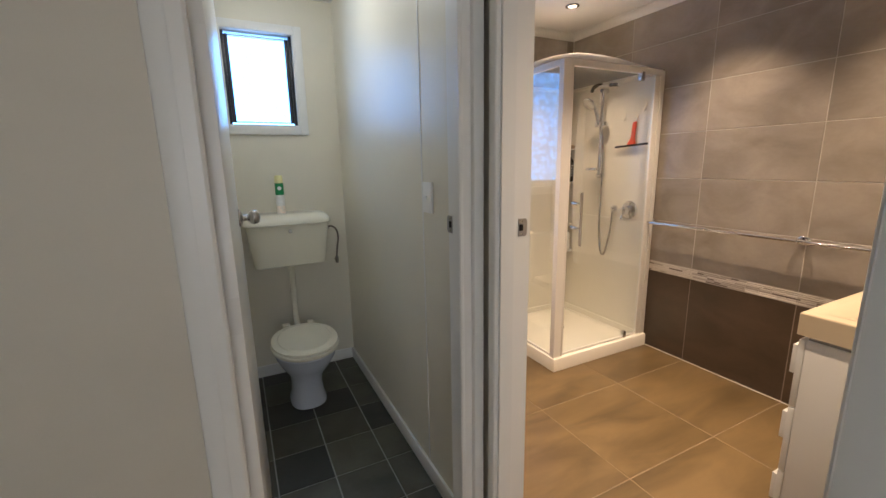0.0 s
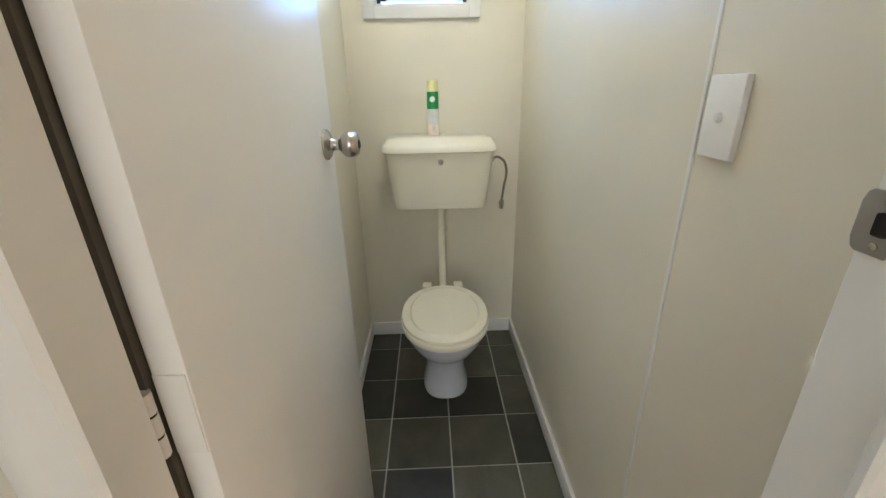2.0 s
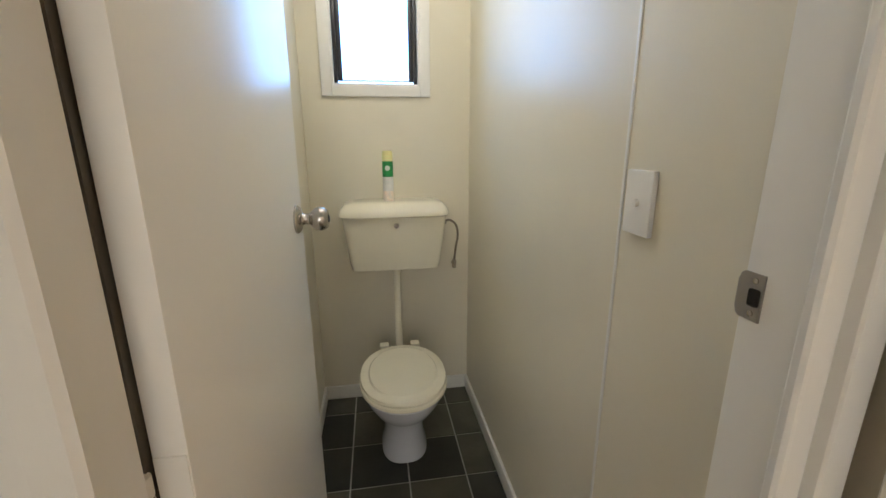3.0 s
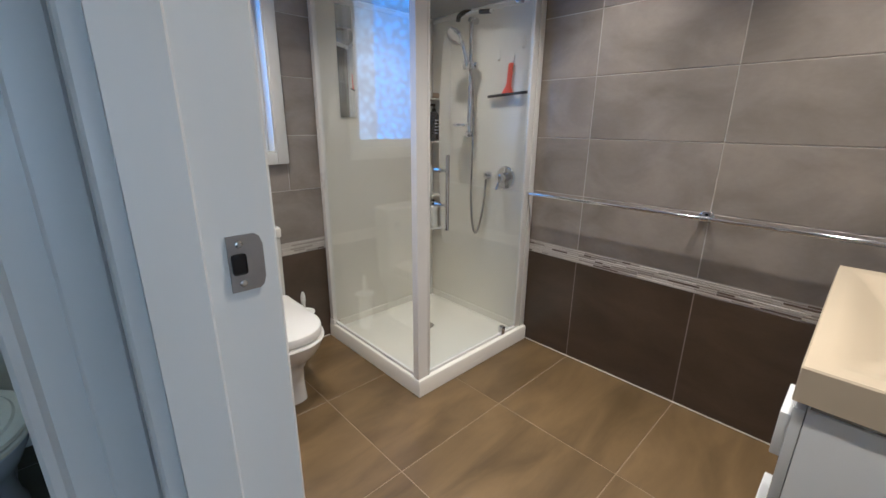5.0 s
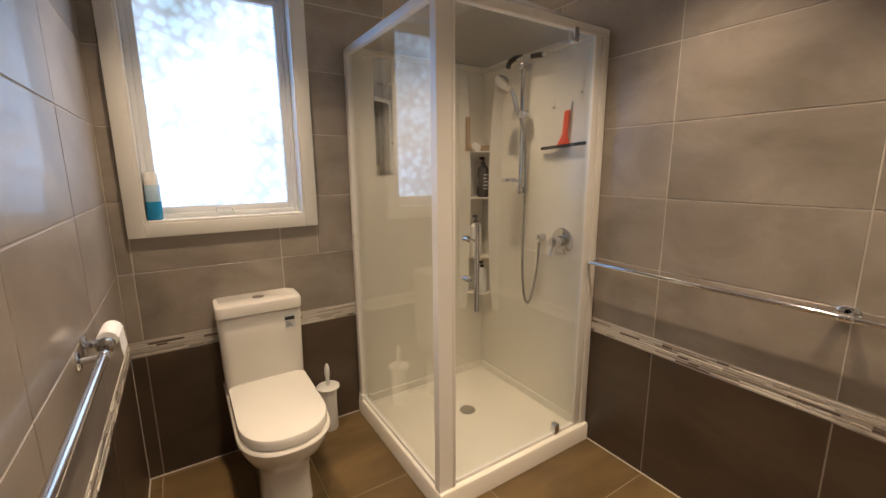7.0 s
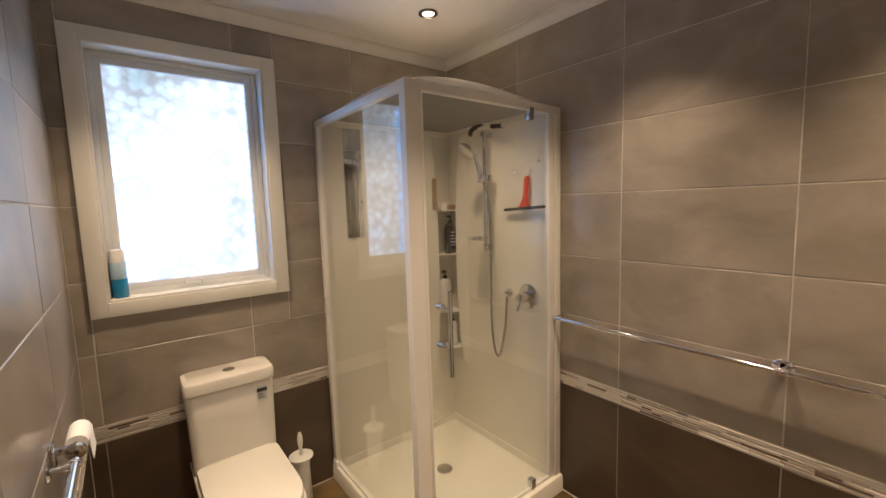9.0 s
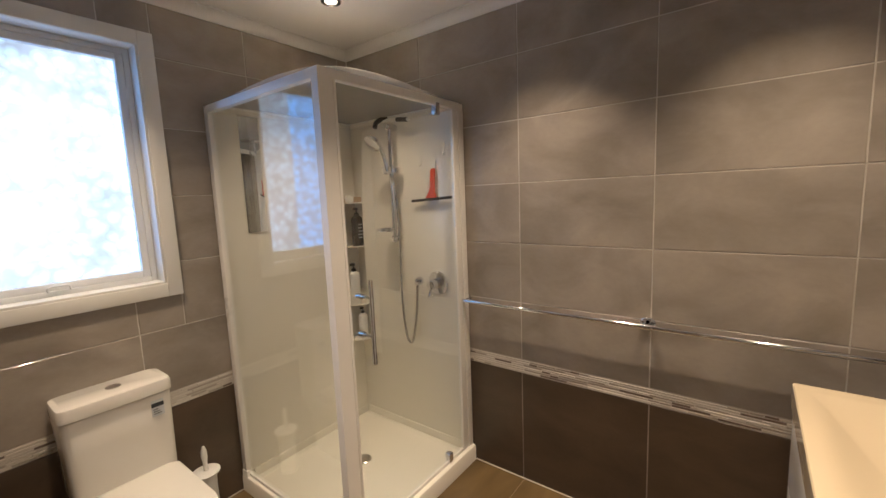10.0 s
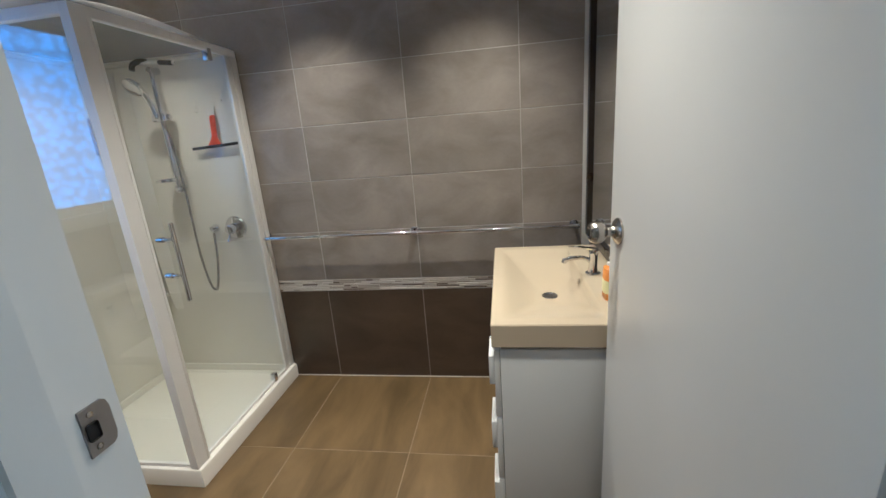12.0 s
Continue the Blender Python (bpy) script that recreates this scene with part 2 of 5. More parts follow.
M = {
    "tile": material("taupe_tile", (0.325, 0.288, 0.246), 0.37, var=0.14, scale=3.0, fine=45, bump=0.06, fine_bump=0.02, stretch=(1, 1.5, 1), per_piece=0.05, coat=0.22, second=(0.225, 0.197, 0.165)),
    "dark_tile": material("dark_brown_tile", (0.072, 0.050, 0.033), 0.36, var=0.22, scale=3, fine=50, bump=0.06, fine_bump=0.02, stretch=(1, 1.8, 1), per_piece=0.1),
    "floor_tile": material("brown_floor_tile", (0.160, 0.106, 0.043), 0.34, var=0.12, scale=2.0, fine=30, bump=0.05, fine_bump=0.02, stretch=(1, 3.2, 1), per_piece=0.07, second=(0.088, 0.059, 0.024)),
    "grout": material("grey_grout", (0.53, 0.495, 0.445), 0.9, var=0.15, scale=8, fine=150, bump=0.1),
    "dark_grout": material("brown_grout", (0.27, 0.21, 0.135), 0.9, var=0.15, scale=8, fine=150),
    "slate": material("slate_look_tile", (0.066, 0.064, 0.044), 0.44, var=0.3, scale=5, fine=60, bump=0.3, fine_bump=0.1, per_piece=0.22, second=(0.034, 0.034, 0.023)),
    "slate_dark": material("dark_slate_look_tile", (0.026, 0.026, 0.021), 0.42, var=0.3, scale=5, fine=60, bump=0.3, fine_bump=0.1, per_piece=0.3, second=(0.011, 0.011, 0.009)),
    "tile_grout": material("dark_tile_grout", (0.24, 0.20, 0.16), 0.9, var=0.15, scale=8, fine=150),
    "slate_grout": material("pale_grout", (0.36, 0.35, 0.31), 0.95, var=0.2, scale=12, fine=160),
    "mosaic": mosaic_material("stone_mosaic"),
    "wall_cream": material("cream_wall_paint", (0.70, 0.655, 0.53), 0.36, var=0.025, scale=2.5, fine=220, bump=0.15, fine_bump=0.05, dist=0.002),
    "wall_hall": material("beige_wall_paint", (0.60, 0.555, 0.46), 0.5, var=0.03, scale=2.5, fine=220, bump=0.15, fine_bump=0.05, dist=0.002),
    "ceiling": material("white_ceiling_paint", (0.80, 0.79, 0.76), 0.75, var=0.02, scale=2, fine=200, fine_bump=0.1, dist=0.002),
    "trim": material("white_gloss_trim", (0.74, 0.73, 0.69), 0.34, var=0.008, scale=2.5, fine=120, bump=0.03, fine_bump=0.03, dist=0.003, rough_var=0.005),
    "door": material("white_painted_door", (0.78, 0.77, 0.73), 0.30, var=0.008, scale=1.5, fine=150, bump=0.0, fine_bump=0.02, dist=0.003, rough_var=0.02, spec=0.35),
    "porcelain": material("white_porcelain", (0.71, 0.685, 0.63), 0.1, var=0.015, scale=4, fine=80, bump=0.05, fine_bump=0, coat=0.3, rough_var=0.03),
    "ivory": material("ivory_plastic", (0.80, 0.76, 0.62), 0.24, var=0.02, scale=5, fine=90, bump=0.08, fine_bump=0.02, rough_var=0.04),
    "pan_grey": material("pale_grey_porcelain", (0.60, 0.62, 0.66), 0.14, var=0.02, scale=5, fine=90, bump=0.05, fine_bump=0, rough_var=0.03),
    "acrylic": material("white_acrylic", (0.85, 0.815, 0.73), 0.16, var=0.012, scale=3, fine=70, bump=0.1, fine_bump=0, rough_var=0.04),
    "frame_white": material("white_powder_coat", (0.80, 0.78, 0.74), 0.3, var=0.015, scale=5, fine=200, bump=0, fine_bump=0.03),
    "window_white": material("white_window_aluminium", (0.74, 0.76, 0.77), 0.35, var=0.02, scale=5, fine=200, bump=0, fine_bump=0.03),
    "black_frame": material("black_aluminium", (0.012, 0.012, 0.014), 0.35, var=0.1, scale=8, fine=150, bump=0, fine_bump=0.03),
    "chrome": material("chrome", (0.70, 0.70, 0.72), 0.07, 1.0, var=0.02, scale=6, fine=90, bump=0, fine_bump=0, rough_var=0.03),
    "steel": material("satin_steel", (0.46, 0.43, 0.39), 0.24, 1.0, var=0.06, scale=9, fine=160, bump=0, fine_bump=0.04),
    "plate": material("brushed_strike_plate", (0.36, 0.34, 0.32), 0.36, 1.0, var=0.08, scale=9, fine=160, bump=0, fine_bump=0.06),
    "sealant": material("pale_sealant", (0.62, 0.58, 0.50), 0.5, var=0.08, scale=20),
    # Dark grey put where only shade lies in the toilet door's hinge gap.
    "gap_shade": material("grey_gap_shade", (0.10, 0.094, 0.078), 0.8, var=0.1),
    # Near-black: shade of holes and gaps put into colour, also the knob button.
    "dark": material("hole_shade_and_button", (0.015, 0.012, 0.01), 0.8, var=0.2),
    "black_plastic": material("black_plastic", (0.014, 0.015, 0.017), 0.25, var=0.1, scale=9, fine=90, bump=0, fine_bump=0.02),
    "white_plastic": material("white_plastic", (0.80, 0.79, 0.76), 0.3, var=0.015, scale=9, fine=90, bump=0, fine_bump=0.02),
    "orange": material("orange_plastic", (0.80, 0.085, 0.03), 0.3, var=0.05, scale=9, fine=90, bump=0, fine_bump=0.02),
    "paper": material("white_tissue", (0.84, 0.84, 0.85), 0.95, var=0.03, scale=20, fine=200, fine_bump=0.2),
    "vanity": material("white_vanity_gloss", (0.72, 0.72, 0.70), 0.14, var=0.012, scale=4, fine=90, bump=0.06, fine_bump=0, rough_var=0.03),
    "stone_top": material("white_polymarble", (0.58, 0.49, 0.34), 0.12, var=0.012, scale=4, fine=90, bump=0.04, fine_bump=0, rough_var=0.03),
    "brown_frame": material("dark_mirror_frame", (0.016, 0.012, 0.010), 0.3, var=0.15, scale=8, fine=120, bump=0, fine_bump=0.05),
    "mirror": material("mirror_silver", (0.80, 0.82, 0.81), 0.015, 1.0, var=0.0, bump=0, fine_bump=0, rough_var=0.0),
    "carpet": material("beige_carpet", (0.32, 0.28, 0.22), 0.95, var=0.2, scale=10, fine=260, fine_bump=0.6),
    "green": material("green_label", (0.012, 0.24, 0.06), 0.3, var=0.05, bump=0, fine_bump=0),
    "yellow": material("pale_yellow_cap", (0.86, 0.80, 0.40), 0.35, var=0.03, bump=0, fine_bump=0),
    "can_white": material("white_can", (0.74, 0.73, 0.70), 0.3, var=0.05, scale=30, bump=0, fine_bump=0),
    "peach": material("blossom_print", (0.62, 0.50, 0.40), 0.35, var=0.5, scale=60, bump=0, fine_bump=0, second=(0.78, 0.75, 0.70)),
    "blue_can": material("blue_can", (0.02, 0.24, 0.50), 0.25, var=0.1, scale=20, bump=0, fine_bump=0),
    "sky_can": material("pale_blue_can", (0.40, 0.55, 0.68), 0.25, var=0.1, scale=20, bump=0, fine_bump=0),
    "amber": material("orange_soap", (0.80, 0.30, 0.03), 0.2, var=0.08, scale=20, bump=0, fine_bump=0),
    "wood": material("pale_wood", (0.42, 0.30, 0.19), 0.55, var=0.15, scale=12, fine=90, stretch=(1, 1, 8)),
    "hose": material("steel_hose", (0.50, 0.49, 0.48), 0.25, 1.0, var=0.1, scale=40, fine=300, bump=0, fine_bump=0.5),
    "brown_hose": material("old_braided_hose", (0.20, 0.17, 0.13), 0.5, 0.4, var=0.3, scale=60, fine=300, bump=0.2, fine_bump=0.5),
    "label": material("grey_label", (0.55, 0.58, 0.60), 0.4, var=0.03, bump=0, fine_bump=0),
    "ink": material("dark_ink", (0.03, 0.035, 0.04), 0.5, var=0.05, bump=0, fine_bump=0),
}
M["glass"] = clear_glass("shower_glass", ior=1.88)
M["dome"] = clear_glass("clear_acrylic_dome", (0.96, 0.96, 0.95), 1.49, 0.05, 0.38)
M["pane"] = patterned_glass("pebbled_window_glass")
M["pane_soft"] = patterned_glass("frosted_window_glass", 40.0, 0.4, (0.91, 0.91, 0.90), (0.87, 0.88, 0.87))
M["bulb"] = glow("lit_lamp_face", (1.0, 0.80, 0.55), 7.0)
M["globe"] = glow("lit_opal_globe", (1.0, 0.95, 0.80), 44.0)
M["sky"] = glow("bright_garden_backdrop", (0.64, 0.79, 1.0), SKY_GLOW, (0.10, 0.125, 0.10))
M["sky_open"] = glow("open_sky_backdrop", (0.22, 0.50, 1.0), TOILET_GLOW)
# Warm fill for the hallway, given off by an added sheet out of view.
M["hall_fill"] = glow("hall_fill_sheet", (1.0, 0.95, 0.86), HALL_FILL_GLOW)

# ---- builders ----
PLACE = {}


def thing(name, at=(0, 0, 0), label="", category="", group="", kind=""):
    ob = new(name)
    ob.empty_display_size = 0.05
    ob.location = at
    PLACE[ob] = Vector(at)
    return tagged(ob, label, category, group, kind)


def part(name, bm, mat, parent=None, label="", smooth=True, category="", kind="", group=""):
    """One mesh object, given in world coordinates, under a thing or a part, or on its own."""
    base = PLACE[parent] if parent else Vector((0, 0, 0))
    if base.length:
        bmesh.ops.translate(bm, verts=bm.verts, vec=-base)
    bmesh.ops.recalc_face_normals(bm, faces=bm.faces)
    me = bpy.data.meshes.new(name)
    bm.to_mesh(me)
    bm.free()
    me.materials.append(M[mat])
    if smooth:
        me.polygons.foreach_set("use_smooth", [True] * len(me.polygons))
        me.set_sharp_from_angle(angle=radians(35))
    ob = new(name, me)
    if parent:
        ob.parent = parent
    PLACE[ob] = base
    return tagged(ob, label, category, group, kind)


def box(x0, x1, y0, y1, z0, z1, bevel=0.0, segs=2, bm=None):
    b = bmesh.new()
    bmesh.ops.create_cube(b, size=1)
    for v in b.verts:
        v.co = ((x0 + x1) / 2 + v.co.x * (x1 - x0), (y0 + y1) / 2 + v.co.y * (y1 - y0), (z0 + z1) / 2 + v.co.z * (z1 - z0))
    if bevel:
        bmesh.ops.bevel(b, geom=b.edges[:], offset=bevel, segments=segs, profile=0.6, affect="EDGES")
    return merge(bm, b) if bm else b


def merge(bm, other):
    me = bpy.data.meshes.new("tmp")
    other.to_mesh(me)
    other.free()
    bm.from_mesh(me)
    bpy.data.meshes.remove(me)
    return bm


def moved(bm, m):
    bmesh.ops.transform(bm, matrix=m, verts=bm.verts)
    return bm


def loft(rings, cap=True):
    bm = bmesh.new()
    rows = [[bm.verts.new(p) for p in r] for r in rings]
    n = len(rows[0])
    for a, b in zip(rows, rows[1:]):
        for k in range(n):
            bm.faces.new((a[k], a[(k + 1) % n], b[(k + 1) % n], b[k]))
    if cap:
        bm.faces.new(rows[0][::-1])
        bm.faces.new(rows[-1])
    return bm


def oval(cx, cy, rx, ry, z, n=32, e=2.0):
    out = []
    for k in range(n):
        a = 2 * math.pi * k / n
        c, s = math.cos(a), math.sin(a)
        out.append((cx + rx * math.copysign(abs(c) ** (2 / e), c), cy + ry * math.copysign(abs(s) ** (2 / e), s), z))
    return out


def dring(cx, w, yb, yf, z, n=20, e=2.4, corner=0.03):
    """A D-shaped outline: straight at the back (yb), rounded at the front (yf, which is smaller)."""
    h = w / 2
    ym = yf + min(h * 1.15, (yb - yf) * 0.8)
    pts = []
    for k in range(n + 1):
        a = math.pi * k / n
        c, s = math.cos(a), math.sin(a)
        pts.append((cx - h * math.copysign(abs(c) ** (2 / e), c), ym - (ym - yf) * abs(s) ** (2 / e), z))
    for k in range(5):
        a = math.pi / 2 * k / 4
        pts.append((cx + h - corner + corner * math.cos(a), yb - corner + corner * math.sin(a), z))
    for k in range(5):
        a = math.pi / 2 + math.pi / 2 * k / 4
        pts.append((cx - h + corner + corner * math.cos(a), yb - corner + corner * math.sin(a), z))
    return pts


def lathe(profile, n=24, m=None):
    bm = loft([[(r * math.cos(2 * math.pi * k / n), r * math.sin(2 * math.pi * k / n), z) for k in range(n)] for r, z in profile])
    return moved(bm, m) if m else bm


def toward(at, way):
    """A pose whose z axis points along way."""
    return Matrix.Translation(at) @ Vector(way).to_track_quat("Z", "Y").to_matrix().to_4x4()


def smooth_path(points, steps=8):
    p = [Vector(q) for q in points]
    p = [2 * p[0] - p[1]] + p + [2 * p[-1] - p[-2]]
    out = []
    for a, b, c, d in zip(p, p[1:], p[2:], p[3:]):
        for k in range(steps):
            t = k / steps
            out.append(0.5 * (2 * b + (c - a) * t + (2 * a - 5 * b + 4 * c - d) * t * t + (3 * b - a - 3 * c + d) * t ** 3))
    return out + [p[-2]]


def tube(points, r, n=12, soft=True):
    pts = smooth_path(points) if soft and len(points) > 2 else [Vector(q) for q in points]
    rings, prev = [], None
    for k, p in enumerate(pts):
        d = (pts[min(k + 1, len(pts) - 1)] - pts[max(k - 1, 0)]).normalized()
        side = prev - d * prev.dot(d) if prev else d.orthogonal()
        side.normalize()
        prev = side
        up = d.cross(side)
        rings.append([p + r * (math.cos(2 * math.pi * j / n) * side + math.sin(2 * math.pi * j / n) * up) for j in range(n)])
    return loft(rings)


def prism(outline, axis, a, b):
    """An outline in two axes, drawn out along the third ('x', 'y' or 'z') from a to b."""
    put = {"x": lambda u, v, w: (w, u, v), "y": lambda u, v, w: (u, w, v), "z": lambda u, v, w: (u, v, w)}[axis]
    return loft([[put(u, v, w) for u, v in outline] for w in (a, b)])


def frame_bars(name, x0, x1, z0, z1, w, y0, y1, mat, parent, bevel=0.003, level=None, label=""):
    """Four bars round an opening in a wall that faces along y."""
    h = w if level is None else w * 0.3
    for k, bx in enumerate(((x0, x0 + w, z0, z1), (x1 - w, x1, z0, z1), (x0 + w, x1 - w, z0, z0 + h), (x0 + w, x1 - w, z1 - h, z1))):
        part(name, box(bx[0], bx[1], y0, y1, bx[2], bx[3], bevel), level if level and k > 1 else mat, parent, label)


def wall_with_hole(x0, x1, z0, z1, hx0, hx1, hz0, hz1, y0, y1):
    bm = box(x0, hx0, y0, y1, z0, z1)
    box(hx1, x1, y0, y1, z0, z1, bm=bm)
    box(hx0, hx1, y0, y1, z0, hz0, bm=bm)
    box(hx0, hx1, y0, y1, hz1, z1, bm=bm)
    return bm


# ---- the shell ----
WX0, WX1, WZ0, WZ1 = 0.956, 1.625, 1.187, 2.229          # bathroom window opening
VX0, VX1, VZ0, VZ1 = 0.060, 0.474, 1.655, 2.212         # toilet window opening
DOOR_TOP = 2.02

S = "structure"
part("floor", box(WEST - 0.1, EAST + 0.1, SOUTH - 0.1, NORTH + 0.1, -0.12, -0.002), "dark_grout", None, "brown grout bed of the tiled bathroom floor", False, "floor", S)
floor_bath = bpy.data.objects["floor"]
floor_toilet = part("floor_toilet", box(TW - 0.05, TE + 0.02, 1.2, TN + 0.05, -0.12, -0.003), "slate_grout", None, "grout bed of the dark tiled toilet floor", False, "floor", S)
part("floor_hall", box(HALL_W - 0.1, HALL_E + 0.09, HALL_S - 0.1, 1.195, -0.12, -0.004), "carpet", None, "beige carpet of the hallway", False, "floor", S)

wall_north = part("wall_north", wall_with_hole(WEST - 0.1, EAST + 0.12, 0, CEIL + 0.1, WX0, WX1, WZ0, WZ1, NORTH + 0.0018, NORTH + 0.14), "grout", None, "tiled bathroom wall with a window", False, "wall", S)
wall_east = part("wall_east", box(EAST + 0.0018, EAST + 0.12, SOUTH - 0.1, NORTH, 0, CEIL + 0.1), "grout", None, "tiled bathroom wall with a long chrome rail", False, "wall", S)
wall_west = part("wall_west", box(WEST - 0.06, WEST - 0.0018, 1.105, NORTH, 0, CEIL + 0.1), "grout", None, "tiled bathroom wall beside the toilet", False, "wall", S)
wall_south = part("wall_south", box(WEST - 0.003, EAST + 0.003, SOUTH - 0.12, SOUTH - 0.0018, 0, CEIL + 0.1), "grout", None, "tiled bathroom wall behind the vanity", False, "wall", S)
part("wall_toilet_east", box(TE, WEST - 0.062, 1.27, NORTH + 0.002, 0, CEIL + 0.1), "wall_cream", None, "cream painted toilet wall", False, "wall", S)
part("wall_toilet_north", wall_with_hole(TW - 0.1, TE, 0, CEIL + 0.1, VX0, VX1, VZ0, VZ1, TN, TN + 0.14), "wall_cream", None, "cream painted toilet wall with a small window", False, "wall", S)
part("wall_toilet_west", box(TW - 0.1, TW, 1.27, TN, 0, CEIL + 0.1), "wall_cream", None, "cream painted toilet wall behind the door", False, "wall", S)
bm = box(HALL_W, -0.03, HALL_N, 1.268, 0, CEIL + 0.1)
box(-0.03, 0.70, HALL_N, 1.268, DOOR_TOP + 0.03, CEIL + 0.1, bm=bm)
box(0.70, WEST - 0.062, HALL_N, 1.268, 0, CEIL + 0.1, bm=bm)
part("wall_hall_north", bm, "wall_hall", None, "beige hallway wall with the toilet doorway", False, "wall", S)
bm = box(HALL_E, WEST - 0.004, HALL_S, 0.258, 0, CEIL + 0.1)
box(HALL_E, WEST - 0.004, 0.258, 1.1, DOOR_TOP + 0.03, CEIL + 0.1, bm=bm)
box(HALL_E, WEST - 0.062, 1.1, HALL_N, 0, CEIL + 0.1, bm=bm)
part("wall_hall_east", bm, "wall_hall", None, "beige hallway wall with the bathroom doorway", False, "wall", S)
part("wall_hall_west", box(HALL_W - 0.1, HALL_W, HALL_S, HALL_N, 0, CEIL + 0.1), "wall_hall", None, "plain beige hallway wall", False, "wall", S)
# Out of view; its opening is added to let fill light into the hallway.
part("wall_hall_south", wall_with_hole(HALL_W - 0.1, WEST, 0, CEIL + 0.1, -0.75, 0.55, 0.7, 2.1, HALL_S - 0.1, HALL_S), "wall_hall", None, "unseen plain beige hallway wall with an added window", False, "wall", S)
part("ceiling", box(WEST - 0.005, EAST + 0.003, SOUTH - 0.004, NORTH + 0.003, CEIL, CEIL + 0.08), "ceiling", None, "white painted bathroom ceiling", False, "ceiling", S)
part("ceiling_toilet", box(TW, TE, 1.268, TN, CEIL - 0.04, CEIL + 0.08), "ceiling", None, "white painted toilet ceiling", False, "ceiling", S)
part("ceiling_hall", box(HALL_W, HALL_E, HALL_S, HALL_N, CEIL - 0.02, CEIL + 0.08), "ceiling", None, "white painted hallway ceiling", False, "ceiling", S)
part("roof", box(HALL_W - 0.3, EAST + 0.3, HALL_S - 0.3, NORTH + 0.3, CEIL + 0.1, CEIL + 0.2), "ceiling", None, "roof slab that closes the house", False, "roof", S)

# cove cornice round the bathroom ceiling
cove = [(0, 0), (0.0, -0.05), (0.006, -0.05)] + [(0.05 - 0.044 * math.cos(a), -0.05 + 0.044 * math.sin(a)) for a in [radians(d) for d in range(0, 91, 15)]] + [(0.055, -0.006), (0.055, 0)]
part("cornice_north", prism([(NORTH - u, CEIL + v) for u, v in cove], "x", WEST, EAST), "ceiling", None, "white cove cornice", True, "cornice", S)
part("cornice_east", prism([(EAST - u, CEIL + v) for u, v in cove], "y", SOUTH, NORTH), "ceiling", None, "white cove cornice", True, "cornice", S)
part("cornice_west", prism([(WEST + u, CEIL + v) for u, v in cove], "y", SOUTH, NORTH), "ceiling", None, "white cove cornice", True, "cornice", S)
part("cornice_south", prism([(SOUTH + u, CEIL + v) for u, v in cove], "x", WEST, EAST), "ceiling", None, "white cove cornice", True, "cornice", S)

# skirting in the toilet
def skirting(name, x0, x1, y0, y1):
    part(name, box(x0, x1, y0, y1, 0.0, 0.078, 0.004), "trim", None, "white painted timber skirting", True, "baseboard", S)


skirting("baseboard_north", TW + 0.013, TE - 0.013, TN - 0.013, TN)
skirting("baseboard_east", TE - 0.013, TE, 1.27, TN)
skirting("baseboard_west", TW, TW + 0.013, 1.27, TN)
part("trim_joint", box(TE - 0.003, TE + 0.001, 1.586, 1.594, 0.065, CEIL - 0.04, 0.001), "trim", None, "thin painted strip over a wall lining joint", True, "trim", S)

# ---- door frames ----
def architrave(name, x0, x1, y0, y1, z1):
    part(name, box(x0, x1, y0, y1, 0.0, z1, 0.007, 3), "trim", None, "white gloss painted timber architrave", True, "architrave", S)


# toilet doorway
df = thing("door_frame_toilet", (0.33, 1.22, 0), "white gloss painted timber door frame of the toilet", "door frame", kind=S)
jamb_l = [(-0.035, 1.160), (-0.004, 1.160), (0.003, 1.166), (0.003, 1.228), (-0.013, 1.228), (-0.013, 1.240), (-0.035, 1.242)]
part("jamb", prism(jamb_l, "z", 0, DOOR_TOP), "trim", df)
jamb_r = [(0.7045, 1.153), (0.660, 1.153), (0.655, 1.147), (0.648, 1.146), (0.644, 1.150), (0.645, 1.158), (0.650, 1.163), (0.650, 1.229), (0.653, 1.232), (0.7045, 1.232)]
part("jamb", prism(jamb_r, "z", 0, DOOR_TOP), "trim", df)
# Not a fitted seal; a dark strip painting the shade between jamb and leaf.
part("draught_seal", box(-0.0345, -0.0035, 1.243, 1.285, 0.0, DOOR_TOP - 0.002), "gap_shade", df, "dark strip for the shade in the hinge-side gap")
part("head", box(-0.035, 0.705, 1.165, 1.268, DOOR_TOP, DOOR_TOP + 0.03, 0.002), "trim", df)
part("trim_toilet_left", prism([(-0.082, HALL_N), (-0.080, 1.170), (-0.074, 1.167), (-0.044, 1.162), (-0.0355, 1.164), (-0.0355, HALL_N)], "z", 0, DOOR_TOP + 0.06), "trim", None, "white gloss painted timber architrave", True, "architrave", S)
architrave("trim_toilet_right", 0.687, 0.724, 1.136, HALL_N, DOOR_TOP + 0.06)
architrave("trim_toilet_head", -0.034, 0.686, 1.155, HALL_N, DOOR_TOP + 0.06)
bpy.data.objects["trim_toilet_head"].data.transform(Matrix.Translation((0, 0, DOOR_TOP + 0.01)) @ Matrix.Diagonal((1, 1, 0.05 / (DOOR_TOP + 0.06), 1)))

# bathroom doorway
df2 = thing("door_frame_bathroom", (0.8, 0.7, 0), "white gloss painted timber door frame of the bathroom", "door frame", kind=S)
jamb_n = [(0.738, 1.1), (0.738, 1.066), (0.782, 1.063), (0.786, 1.073), (0.848, 1.073), (0.852, 1.078), (0.852, 1.104), (0.84, 1.104)]
part("jamb", prism(jamb_n, "z", 0, DOOR_TOP), "trim", df2)
